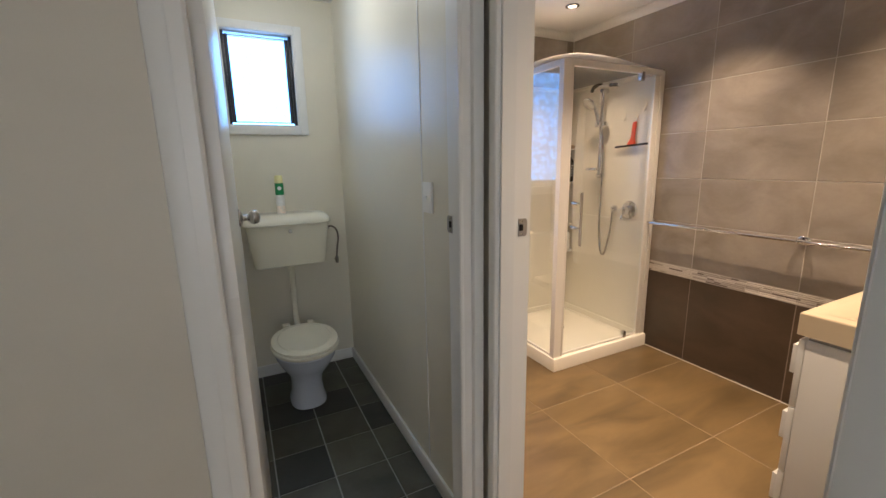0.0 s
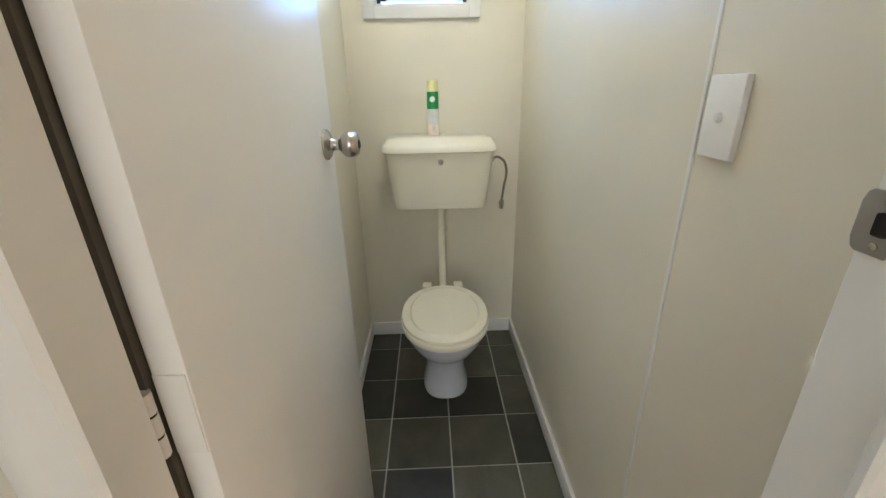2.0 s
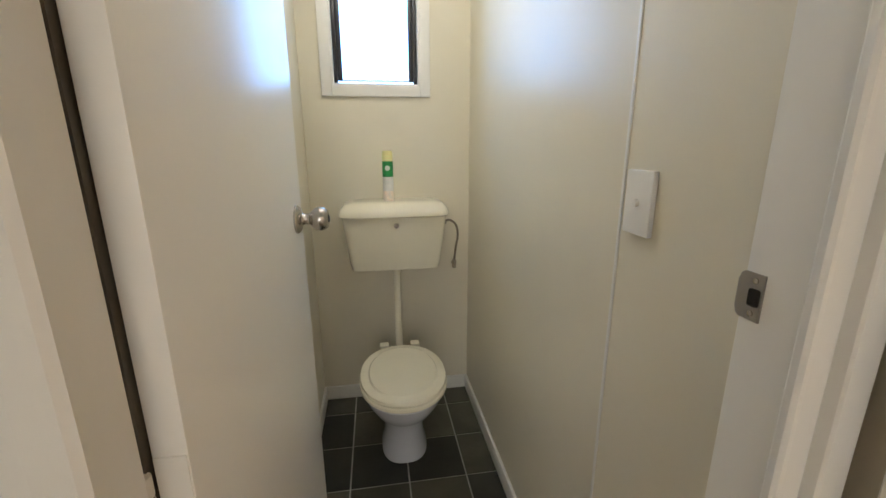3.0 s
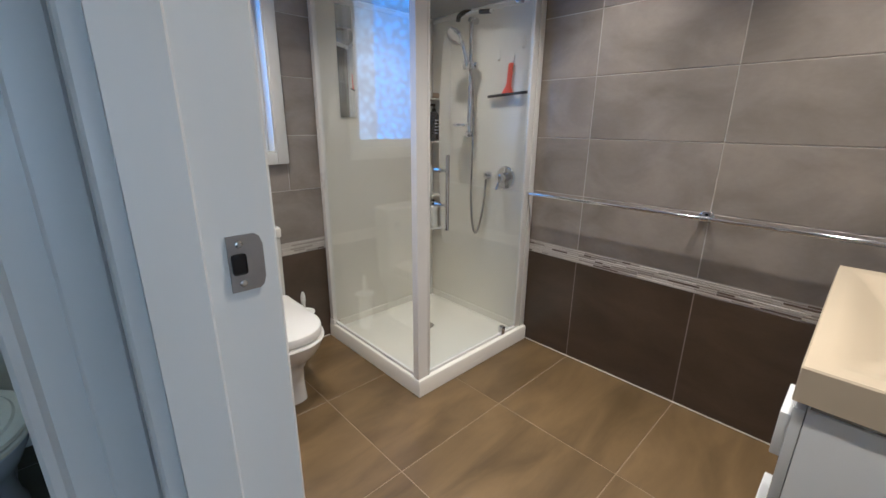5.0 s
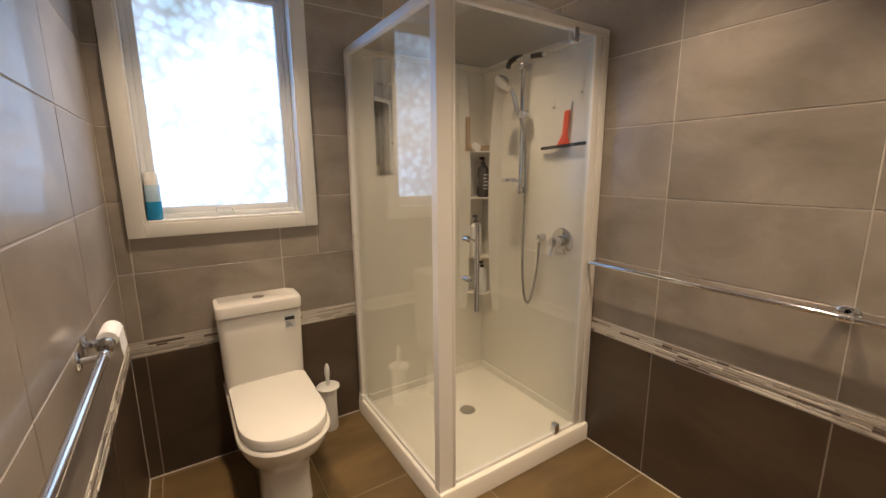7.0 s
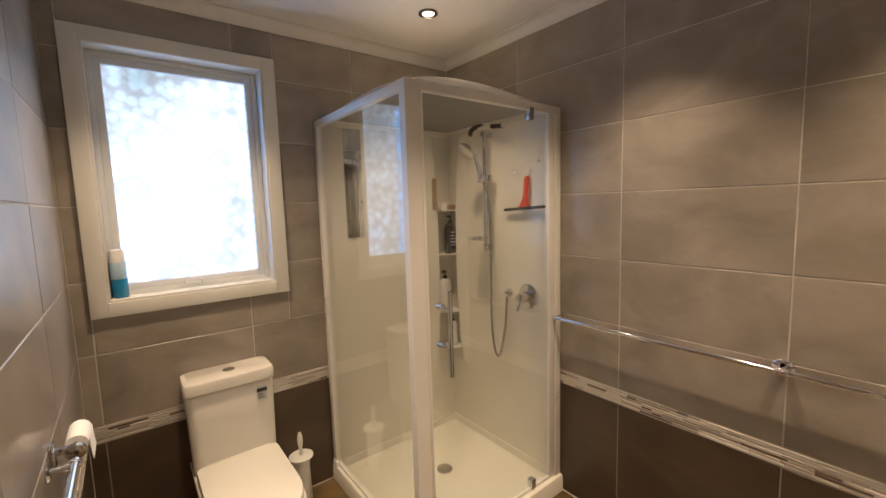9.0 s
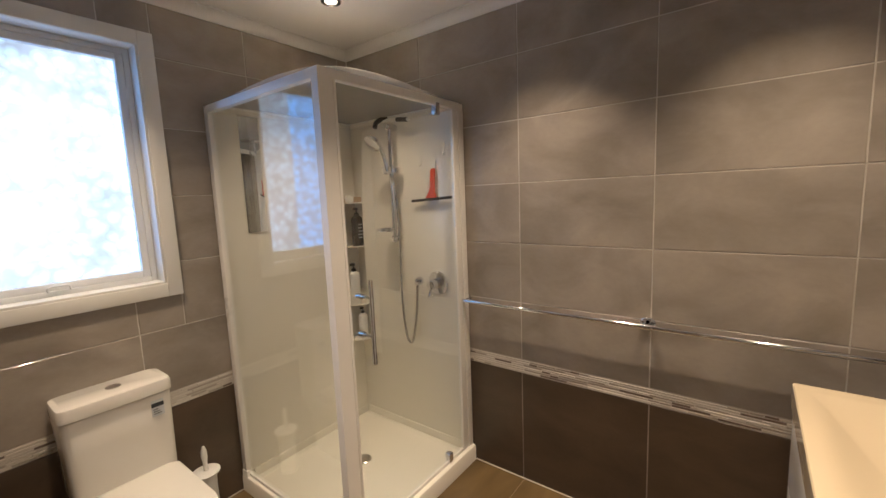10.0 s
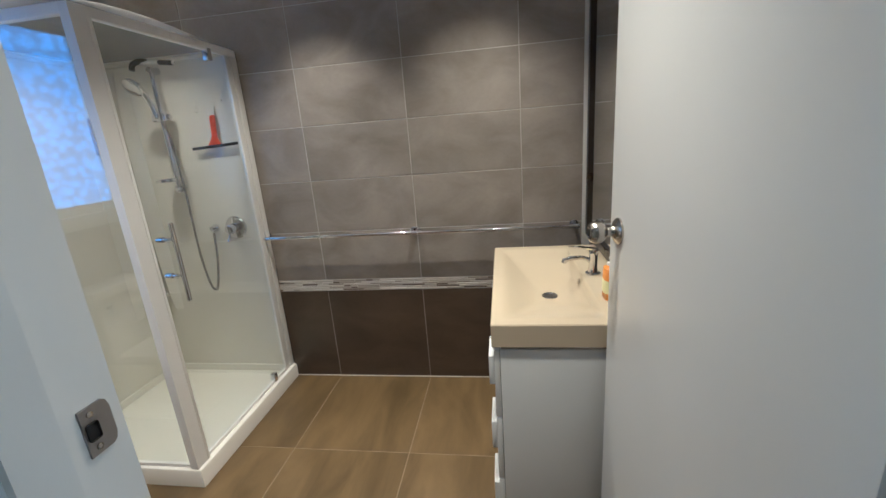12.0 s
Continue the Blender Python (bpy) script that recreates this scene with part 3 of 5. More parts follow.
jamb_s = [(0.742, 0.255), (0.742, 0.285), (0.786, 0.285), (0.79, 0.277), (0.852, 0.277), (0.852, 0.255)]
part("jamb", prism(jamb_s, "z", 0, DOOR_TOP), "trim", df2)
part("head", box(0.742, 0.852, 0.255, 1.1, DOOR_TOP, DOOR_TOP + 0.03, 0.002), "trim", df2)
architrave("trim_bath_north", 0.722, HALL_E, 1.076, 1.112, DOOR_TOP + 0.06)
architrave("trim_bath_south", 0.722, HALL_E, 0.21, 0.278, DOOR_TOP + 0.06)
architrave("trim_bath_head", 0.722, HALL_E, 0.278, 1.076, DOOR_TOP + 0.06)
bpy.data.objects["trim_bath_head"].data.transform(Matrix.Translation((0, 0, DOOR_TOP + 0.01)) @ Matrix.Diagonal((1, 1, 0.05 / (DOOR_TOP + 0.06), 1)))


def strike_plate(parent, m):
    """A pressed strike plate in the plane z = 0 of m, its lip along +x."""
    outline = [(-0.012, -0.027), (0.013, -0.027), (0.017, -0.024), (0.0195, -0.016), (0.0195, 0.016), (0.017, 0.024), (0.013, 0.027), (-0.012, 0.027)]
    plate = part("strike_plate", moved(loft([[(u, v, z) for u, v in outline] for z in (0.0, 0.0025)]), m), "plate", parent, "brushed steel strike plate")
    # No recess is cut; a near-black block stands for the shaded latch hole.
    part("latch_hole", moved(box(-0.010, 0.003, -0.010, 0.010, 0.0018, 0.0032, 0.003), m), "dark", plate)
    for v in (-0.019, 0.019):
        part("screw", lathe([(0.0034, 0.002), (0.0034, 0.0036), (0.002, 0.0042)], 12, m @ Matrix.Translation((-0.002, v, 0))), "steel", plate)


strike_plate(df, Matrix(((0, 0, -1, 0.650), (1, 0, 0, 1.216), (0, 1, 0, 1.218), (0, 0, 0, 1))))
strike_plate(df2, Matrix(((1, 0, 0, 0.816), (0, 0, -1, 1.073), (0, 1, 0, 1.212), (0, 0, 0, 1))))


def door_leaf(name, length, hinge, angle, label, knob_z, knob_sides, pin):
    """A flush door hung at hinge, drawn along +x before it is turned; both faces of its 36 mm thickness."""
    d = thing(name, hinge, label, "door")
    turn = Matrix.Translation(hinge) @ Matrix.Rotation(radians(angle), 4, "Z")
    part("leaf", moved(box(0, length, 0.0, 0.036, 0.008, DOOR_TOP - 0.004, 0.0025), turn), "door", d)
    for side in knob_sides:
        y = 0.0 if side < 0 else 0.036
        m = turn @ toward((length - 0.062, y, knob_z), (0, side, 0))
        knob = part("door_knob", lathe([(0.033, 0), (0.033, 0.004), (0.027, 0.010), (0.015, 0.014), (0.012, 0.020), (0.0125, 0.030), (0.020, 0.036), (0.0265, 0.044), (0.028, 0.054), (0.026, 0.064), (0.021, 0.071), (0.014, 0.073), (0.012, 0.070)], 28, m), "steel", d, "round satin steel door knob")
        part("turn_button", lathe([(0.009, 0.069), (0.009, 0.074), (0.006, 0.075)], 16, m), "dark", knob)
    part("latch_face", moved(box(length - 0.0005, length + 0.0015, 0.008, 0.028, knob_z - 0.028, knob_z + 0.028, 0.0005), turn), "plate", d)
    for z in (0.25, 1.018, 1.78):
        for k in range(3):
            part("hinge_knuckle", moved(lathe([(0.0078, 0), (0.0084, 0.001), (0.0084, 0.024), (0.0078, 0.025)], 12, Matrix.Translation((-0.0125, pin, z - 0.041 + k * 0.028))), turn), "trim", d, "painted-over hinge knuckle")
        # Near-black collars paint the shade in the gaps between knuckles.
        for k in range(2):
            part("hinge_joint", moved(lathe([(0.0072, 0), (0.0072, 0.003)], 12, Matrix.Translation((-0.0125, pin, z - 0.016 + k * 0.028))), turn), "dark", d, "dark collar for the shade between hinge knuckles")
        part("hinge_leaf", moved(box(-0.0015, 0.0, 0.002, 0.0345, z - 0.05, z + 0.052), turn), "trim", d)
    return d


door_leaf("door_toilet", 0.646, (0.0355, 1.249, 0.0), 88.0, "white painted flush toilet door standing wide open", 1.216, (-1,), 0.041)
bath_door = door_leaf("door_bathroom", 0.74, (0.860, 0.285, 0.0), 4.2, "white painted flush bathroom door standing open", 1.222, (1,), -0.004)

# ---- windows ----
def window(name, x0, x1, z0, z1, face, arch, mat_frame, mat_pane, label, depth=0.10, level=None, bar=0.03):
    w = thing(name, ((x0 + x1) / 2, face, z0), label, "window", kind=S)
    frame_bars("architrave", x0 - arch, x1 + arch, z0 - arch, z1 + arch * 0.86, arch, face - 0.018, face, "trim", w, 0.004)
    for b in ((x0 - 0.001, x0 + 0.010, z0, z1), (x1 - 0.010, x1 + 0.001, z0, z1), (x0 + 0.010, x1 - 0.010, z0, z0 + 0.010), (x0 + 0.010, x1 - 0.010, z1 - 0.010, z1)):
        part("reveal", box(b[0], b[1], face - 0.012, face + depth + 0.03, b[2], b[3], 0.001), "trim", w)
    a, b, c, d = x0 + 0.010, x1 - 0.010, z0 + 0.010, z1 - 0.010
    frame_bars("window_frame", a, b, c, d, bar * 0.6, face + depth - 0.02, face + depth + 0.03, mat_frame, w, 0.003, level)
    e = bar * 0.6
    sash = thing("sash", ((x0 + x1) / 2, face, z0))
    sash.parent, sash.location = w, (0, 0, 0)
    frame_bars("sash_bar", a + e, b - e, c + e, d - e, bar * 0.8, face + depth - 0.012, face + depth + 0.018, mat_frame, sash, 0.003, level)
    pane = part("pane", box(a + e + 0.01, b - e - 0.01, face + depth, face + depth + 0.005, c + 0.006, d - 0.006), mat_pane, sash, smooth=False)
    pane.visible_shadow = False
    return w


win = window("window_1", WX0, WX1, WZ0, WZ1, NORTH, 0.06, "window_white", "pane", "white aluminium window with pebbled obscure glass", 0.09, bar=0.036)
part("window_stay", tube([(1.24, 3.03, 1.216), (1.245, 3.02, 1.236), (1.30, 3.02, 1.236), (1.31, 3.03, 1.216)], 0.004, 8), "window_white", win)
win2 = window("window_2", VX0, VX1, VZ0, VZ1, TN, 0.048, "black_frame", "pane_soft", "small toilet window with black aluminium frame", 0.05, "window_white", 0.028)
# Added window behind the camera, an assumed source for the hallway light.
win_fill = window("window_hall_fill", -0.75, 0.55, 0.7, 2.1, HALL_S, 0.05, "window_white", "pane_soft", "unseen white window added to light the hallway", 0.05)
win_fill.matrix_world = Matrix.Translation((-0.1, HALL_S, 0.7)) @ Matrix.Rotation(math.pi, 4, "Z")

part("backdrop_sky", box(-0.9, 0.745, 4.0, 4.01, -0.3, 3.6), "sky_open", None, "bright open sky beyond the toilet window", False, "backdrop", S)
part("backdrop_garden", box(0.75, 3.4, 4.0, 4.01, -0.3, 3.6), "sky", None, "bright garden and sky beyond the windows", False, "backdrop", S)
# Glowing sheet added out of view as the hallway's fill light.
part("backdrop_front", box(-2.0, 1.8, -3.21, -3.2, -0.3, 3.4), "hall_fill", None, "added glowing sheet behind the unseen hallway window", False, "backdrop", S)
part("ground", box(-300, 300, -300, 300, -0.4, -0.2), "carpet", None, "ground round the house", False, "ground", S)

# ---- tiles ----
TILE_MESH = {}


def tile_mesh(w, h, mat, t=0.009, c=0.0015):
    """A tile in the xy plane with its face towards +z, chamfered round the face."""
    key = (round(w, 3), round(h, 3), mat)
    if key not in TILE_MESH:
        a, b = w / 2, h / 2
        bm = loft([[(-a, -b, -t), (a, -b, -t), (a, b, -t), (-a, b, -t)], [(-a, -b, -c), (a, -b, -c), (a, b, -c), (-a, b, -c)],
                   [(-a + c, -b + c, 0), (a - c, -b + c, 0), (a - c, b - c, 0), (-a + c, b - c, 0)]])
        me = bpy.data.meshes.new("tile")
        bm.to_mesh(me)
        bm.free()
        me.materials.append(M[mat])
        TILE_MESH[key] = me
    return TILE_MESH[key]


GAP = 0.0042


def lay(parent, m, u0, u1, v0, v1, mat, holes=(), name="tile", gap=GAP):
    """One tile on the plane of m; where it meets a hole, what is left of it."""
    rects = [(u0, u1, v0, v1)]
    for hu0, hu1, hv0, hv1 in holes:
        rest = []
        for a, b, c, d in rects:
            if b <= hu0 or a >= hu1 or d <= hv0 or c >= hv1:
                rest.append((a, b, c, d))
                continue
            if a < hu0: rest.append((a, hu0, c, d))
            if b > hu1: rest.append((hu1, b, c, d))
            a2, b2 = max(a, hu0), min(b, hu1)
            if c < hv0: rest.append((a2, b2, c, hv0))
            if d > hv1: rest.append((a2, b2, hv1, d))
        rects = rest
    for a, b, c, d in rects:
        w, h = b - a - gap, d - c - gap
        if w < 0.006 or h < 0.006:
            continue
        ob = new(name, tile_mesh(w, h, mat))
        ob.parent = parent
        wob = (random.random() - 0.5) * 0.0006
        ob.matrix_basis = m @ Matrix.Translation(((a + b) / 2, (c + d) / 2, wob))


ROWS_Z = [0.673, 0.976, 1.279, 1.582, 1.885, 2.188, CEIL]


def cuts(lo, hi, start, step):
    k = math.ceil((lo - start) / step - 1e-6)
    xs = [lo]
    while start + k * step < hi - 1e-6:
        if start + k * step > lo + 1e-6:
            xs.append(start + k * step)
        k += 1
    return xs + [hi]


def mosaic(parent, m, u0, u1, v0, v1):
    """Border of thin stone strips in five courses."""
    verts, faces = [], []
    courses = 6
    h = (v1 - v0) / courses
    for r in range(courses):
        u = u0 - random.random() * 0.05
        while u < u1:
            w = random.choice((0.045, 0.07, 0.1, 0.14))
            a, b = max(u, u0) + 0.001, min(u + w, u1) - 0.001
            if b - a > 0.004:
                k, top = len(verts), random.uniform(-0.0005, 0.003)
                c, d = v0 + r * h + 0.001, v0 + (r + 1) * h - 0.001
                verts += [(a, c, -0.006), (b, c, -0.006), (b, d, -0.006), (a, d, -0.006), (a + .001, c + .001, top), (b - .001, c + .001, top), (b - .001, d - .001, top), (a + .001, d - .001, top)]
                faces += [(k + 4, k + 5, k + 6, k + 7), (k, k + 1, k + 5, k + 4), (k + 1, k + 2, k + 6, k + 5), (k + 2, k + 3, k + 7, k + 6), (k + 3, k, k + 4, k + 7)]
            u += w
    me = bpy.data.meshes.new("mosaic_border")
    me.from_pydata(verts, [], faces)
    me.materials.append(M["mosaic"])
    ob = new("mosaic_border", me)
    ob.parent, ob.matrix_basis = parent, m
    tagged(ob, "border of pale and brown stone strips", kind="stuff")


def tile_wall(parent, m, u0, u1, start, holes=()):
    us = cuts(u0, u1, start, 0.603)
    for a, b in zip(us, us[1:]):
        lay(parent, m, a, b, 0.0, 0.60, "dark_tile", holes, "dark_tile")
        for c, d in zip(ROWS_Z, ROWS_Z[1:]):
            lay(parent, m, a, b, c, d, "tile", holes, "wall_tile")
    mosaic(parent, m, u0, u1, 0.602, 0.671)
    bed = part("grout_bed", box(u0 + 0.002, u1 - 0.002, 0.0, 0.600, -0.0035, -0.0013), "tile_grout", None, "", False)
    bed.parent, bed.matrix_basis = parent, m


# ---- shower ----
SX, SY, SH = 1.872, 2.07, 2.005
sh = thing("shower_cubicle", (2.33, 2.5, 0), "white framed corner shower cubicle with clear glass", "shower")
TX0, TY0 = SX - 0.011, SY - 0.02
tray_ob = part("tray", box(TX0 + 0.006, EAST - 0.005, TY0 + 0.006, NORTH - 0.005, 0.0, 0.045, 0.003), "acrylic", sh, "white acrylic shower tray")
rim_profile = [(0.0, 0.0), (0.0, 0.078), (0.004, 0.088), (0.012, 0.092), (0.044, 0.092), (0.052, 0.088), (0.060, 0.044), (0.060, 0.0)]
part("tray_rim", loft([[(TX0 + u, y0 + k * u, z) for u, z in rim_profile] for y0, k in ((TY0, 1), (NORTH - 0.004, 0))]), "acrylic", tray_ob)
part("tray_rim", loft([[(x0 + k * u, TY0 + u, z) for u, z in rim_profile] for x0, k in ((TX0, 1), (EAST - 0.004, 0))]), "acrylic", tray_ob)
part("tray_upstand", box(EAST - 0.022, EAST - 0.006, TY0 + 0.062, NORTH - 0.023, 0.03, 0.092, 0.006, 3), "acrylic", tray_ob)
part("tray_upstand", box(TX0 + 0.062, EAST - 0.006, NORTH - 0.022, NORTH - 0.006, 0.03, 0.092, 0.006, 3), "acrylic", tray_ob)
drain = part("drain", lathe([(0.045, 0.044), (0.045, 0.049), (0.041, 0.052), (0.012, 0.053)], 28, Matrix.Translation((2.36, 2.55, 0))), "chrome", tray_ob, "round chrome drain cover")
lin = part("liner", box(SX + 0.01, EAST - 0.014, NORTH - 0.016, NORTH - 0.005, 0.09, 2.0, 0.003), "acrylic", sh, "white acrylic wall liner")
part("liner", box(EAST - 0.016, EAST - 0.005, SY + 0.02, NORTH - 0.014, 0.09, 2.0, 0.003), "acrylic", sh, "white acrylic wall liner")
part("liner_edge", box(SX + 0.03, EAST - 0.02, NORTH - 0.028, NORTH - 0.014, 1.985, 2.006, 0.005, 3), "acrylic", sh)
part("liner_edge", box(EAST - 0.028, EAST - 0.014, SY + 0.03, NORTH - 0.02, 1.985, 2.0055, 0.005, 3), "acrylic", sh)
# moulded wing beside the corner shelves
wing = []
for k in range(25):
    z = 0.50 + 1.46 * k / 24
    d = 0.012 + 0.045 * (math.sin(math.pi * k / 24) ** 0.7)
    wing.append([(EAST - 0.015, 2.765, z), (EAST - 0.015 - d * 0.55, 2.79, z), (EAST - 0.015 - d, 2.818, z), (EAST - 0.015 - d + 0.004, 2.826, z), (EAST - 0.015, 2.835, z)])
part("moulded_wing", loft(wing), "acrylic", sh, "curved white moulding beside the shelves")

wing = []
for k in range(25):
    z = 0.50 + 1.46 * k / 24
    d = 0.012 + 0.040 * (math.sin(math.pi * k / 24) ** 0.7)
    wing.append([(2.575, NORTH - 0.015, z), (2.600, NORTH - 0.015 - d * 0.55, z), (2.626, NORTH - 0.015 - d, z), (2.632, NORTH - 0.015 - d + 0.004, z), (2.640, NORTH - 0.015, z)])
part("moulded_wing", loft(wing), "acrylic", sh, "curved white moulding beside the shelves")


def corner_shelf(z, r=0.145):
    cx, cy = EAST - 0.016, NORTH - 0.016
    pts = [(cx, cy)] + [(cx - r * math.cos(a) ** 0.8, cy - 0.125 * math.sin(a) ** 0.8) for a in [radians(d) for d in range(0, 91, 9)]]
    bm = loft([[(u, v, w) for u, v in pts] for w in (z - 0.008, z)])
    part("shelf", bm, "acrylic", sh, "rounded white corner shelf")


for z in (0.615, 0.855, 1.235, 1.515):
    corner_shelf(z)
FW = "frame_white"
part("corner_post", prism([(SX - 0.004, SY - 0.004), (SX + 0.072, SY - 0.004), (SX + 0.072, SY + 0.014), (SX + 0.03, SY + 0.02), (SX + 0.02, SY + 0.034), (SX - 0.004, SY + 0.034)], "z", 0.092, SH), FW, sh, "white aluminium corner post")
part("post_groove", box(SX + 0.060, SX + 0.0725, SY - 0.007, SY + 0.016, 0.093, SH - 0.035, 0.002), FW, sh)
part("header", box(SX + 0.072, EAST - 0.005, SY - 0.003, SY + 0.028, SH - 0.034, SH, 0.003), FW, sh)
part("header", box(SX - 0.003, SX + 0.028, SY + 0.034, NORTH - 0.004, SH - 0.034, SH, 0.003), FW, sh)
part("wall_channel", box(SX - 0.003, SX + 0.026, NORTH - 0.04, NORTH - 0.0035, 0.092, SH - 0.034, 0.003), FW, sh)
part("wall_channel", box(SX - 0.008, SX + 0.01, NORTH - 0.055, NORTH - 0.0037, 0.0, 0.12, 0.003), FW, sh)
part("wall_channel", box(EAST - 0.045, EAST - 0.0035, SY - 0.003, SY + 0.03, 0.092, SH - 0.034, 0.003), FW, sh)
part("door_stile", box(EAST - 0.09, EAST - 0.046, SY + 0.002, SY + 0.024, 0.10, SH - 0.035, 0.003), FW, sh)
part("sill_rail", box(SX + 0.072, EAST - 0.046, SY + 0.006, SY + 0.026, 0.09, 0.108, 0.002), FW, sh)
part("sill_rail", box(SX + 0.006, SX + 0.022, SY + 0.034, NORTH - 0.04, 0.09, 0.108, 0.002), FW, sh)
part("side_glass", box(SX + 0.010, SX + 0.016, SY + 0.03, NORTH - 0.035, 0.104, SH - 0.03), "glass", sh, "clear fixed glass panel", False)
gdoor = part("glass_door", box(SX + 0.078, EAST - 0.092, SY + 0.010, SY + 0.016, 0.112, SH - 0.038), "glass", sh, "clear pivoting glass door", False)
for z0, z1 in ((1.925, 1.985), (0.095, 0.15)):
    part("pivot", box(2.545, 2.577, SY - 0.004, SY + 0.030, z0, z1, 0.006, 3), "chrome", gdoor, "chrome door pivot")
hx = 2.016
part("handle", tube([(hx, SY - 0.045, 0.865), (hx, SY - 0.045, 1.212)], 0.0095, 16), "chrome", gdoor, "straight chrome pull handle")
for z in (0.98, 1.14):
    part("handle_stud", lathe([(0.012, 0), (0.012, 0.008), (0.0075, 0.012), (0.0075, 0.05), (0.011, 0.055)], 16, toward((hx, SY + 0.014, z), (0, -1, 0))), "chrome", gdoor)
    part("handle_stud", lathe([(0.012, 0), (0.012, 0.02), (0.008, 0.024)], 16, toward((hx, SY + 0.014, z), (0, 1, 0))), "chrome", gdoor)
# clear acrylic dome over the cubicle
N = 22
bm = bmesh.new()
grid = [[None] * (N + 1) for _ in range(N + 1)]
for i in range(N + 1):
    for j in range(N + 1):
        u, v = 2 * i / N - 1, 2 * j / N - 1
        h = 0.135 * (max(0, (1 - u ** 2)) * max(0, (1 - v ** 2))) ** 0.7
        grid[i][j] = bm.verts.new((SX + 0.445 + 0.425 * u, SY + 0.44 + 0.425 * v, SH + 0.006 + h))
for i in range(N):
    for j in range(N):
        bm.faces.new((grid[i][j], grid[i + 1][j], grid[i + 1][j + 1], grid[i][j + 1]))
part("dome", bm, "dome", sh, "clear acrylic steam dome")
rim = [(SX + 0.012, SX + 0.04, SY + 0.012, NORTH - 0.01), (EAST - 0.04, EAST - 0.012, SY + 0.012, NORTH - 0.01), (SX + 0.04, EAST - 0.04, SY + 0.012, SY + 0.04), (SX + 0.04, EAST - 0.04, NORTH - 0.04, NORTH - 0.012)]
for r in rim:
    part("dome_rim", box(r[0], r[1], r[2], r[3], SH, SH + 0.008, 0.002), FW, sh)

# mirror on the liner, with its shelf hook
mir = thing("shower_mirror", (2.075, NORTH - 0.018, 1.38), "frameless mirror fixed to the shower liner", "mirror")
part("mirror_plate", box(2.021, 2.128, NORTH - 0.021, NORTH - 0.0165, 1.38, 1.98, 0.001), "mirror", mir)
part("mirror_rail", box(2.030, 2.12, NORTH - 0.036, NORTH - 0.0215, 1.852, 1.872, 0.003), "chrome", mir)
part("hook", tube([(2.085, NORTH - 0.036, 1.857), (2.085, NORTH - 0.046, 1.84), (2.085, NORTH - 0.046, 1.80), (2.085, NORTH - 0.06, 1.79)], 0.003, 8), "chrome", mir)

# riser rail, hand shower, hose
RX = EAST - 0.062
rs = thing("shower_set", (RX, 2.55, 1.28), "chrome slide rail shower with hand piece and hose", "shower set")
part("slide_rail", tube([(RX, 2.55, 1.27), (RX, 2.55, 1.955)], 0.0138, 16), "chrome", rs)
for z in (1.29, 1.945):
    part("rail_bracket", lathe([(0.02, 0), (0.02, 0.02), (0.017, 0.045), (0.0175, 0.062), (0.012, 0.066)], 20, toward((EAST - 0.016, 2.55, z), (-1, 0, 0))), "chrome", rs)
part("slider", box(RX - 0.036, RX + 0.024, 2.505, 2.592, 1.672, 1.716, 0.011, 3), "chrome", rs)
part("slider_knob", lathe([(0.014, 0), (0.017, 0.006), (0.017, 0.02), (0.012, 0.026)], 18, toward((RX, 2.52, 1.695), (0, -1, 0))), "chrome", rs)
hand = part("hand_piece", tube([(RX - 0.03, 2.555, 1.69), (RX - 0.045, 2.558, 1.76), (RX - 0.075, 2.565, 1.825), (RX - 0.105, 2.572, 1.853)], 0.0145, 14), "chrome", rs, "chrome hand shower")
part("spray_head", lathe([(0.014, -0.02), (0.038, -0.012), (0.052, 0.004), (0.053, 0.018), (0.046, 0.023), (0.01, 0.024)], 26, toward((RX - 0.11, 2.573, 1.852), (-0.75, 0.1, -0.62))), "chrome", hand)
part("soap_dish", lathe([(0.05, 0), (0.054, 0.004), (0.054, 0.018), (0.049, 0.018), (0.046, 0.006), (0.01, 0.006)], 26, Matrix.Translation((RX - 0.035, 2.585, 1.335))), "chrome", rs, "round chrome soap dish")
part("hose", tube([(RX - 0.02, 2.548, 1.69), (RX + 0.012, 2.535, 1.55), (RX + 0.018, 2.53, 1.25), (RX + 0.01, 2.525, 0.90), (RX + 0.005, 2.50, 0.70), (RX + 0.008, 2.470, 0.645), (RX + 0.012, 2.445, 0.70), (RX + 0.02, 2.42, 0.85), (RX + 0.02, 2.407, 1.01)], 0.0075, 10), "hose", rs, "ribbed steel shower hose")
part("wall_elbow", lathe([(0.026, 0), (0.026, 0.01), (0.02, 0.022), (0.016, 0.036), (0.008, 0.042)], 22, toward((EAST - 0.016, 2.405, 1.035), (-1, 0, 0))), "chrome", rs)

mx = thing("shower_mixer", (EAST - 0.016, 2.268, 1.033), "round chrome shower mixer with a lever", "mixer")
part("cover_plate", lathe([(0.070, 0), (0.070, 0.005), (0.063, 0.014), (0.034, 0.018)], 32, toward((EAST - 0.016, 2.268, 1.033), (-1, 0, 0))), "chrome", mx)
part("mixer_body", lathe([(0.03, 0), (0.03, 0.05), (0.026, 0.062), (0.012, 0.065)], 26, toward((EAST - 0.03, 2.268, 1.033), (-1, 0, 0))), "chrome", mx)
part("lever", tube([(EAST - 0.082, 2.268, 1.025), (EAST - 0.088, 2.272, 0.995), (EAST - 0.10, 2.276, 0.963)], 0.0075, 12), "chrome", mx)

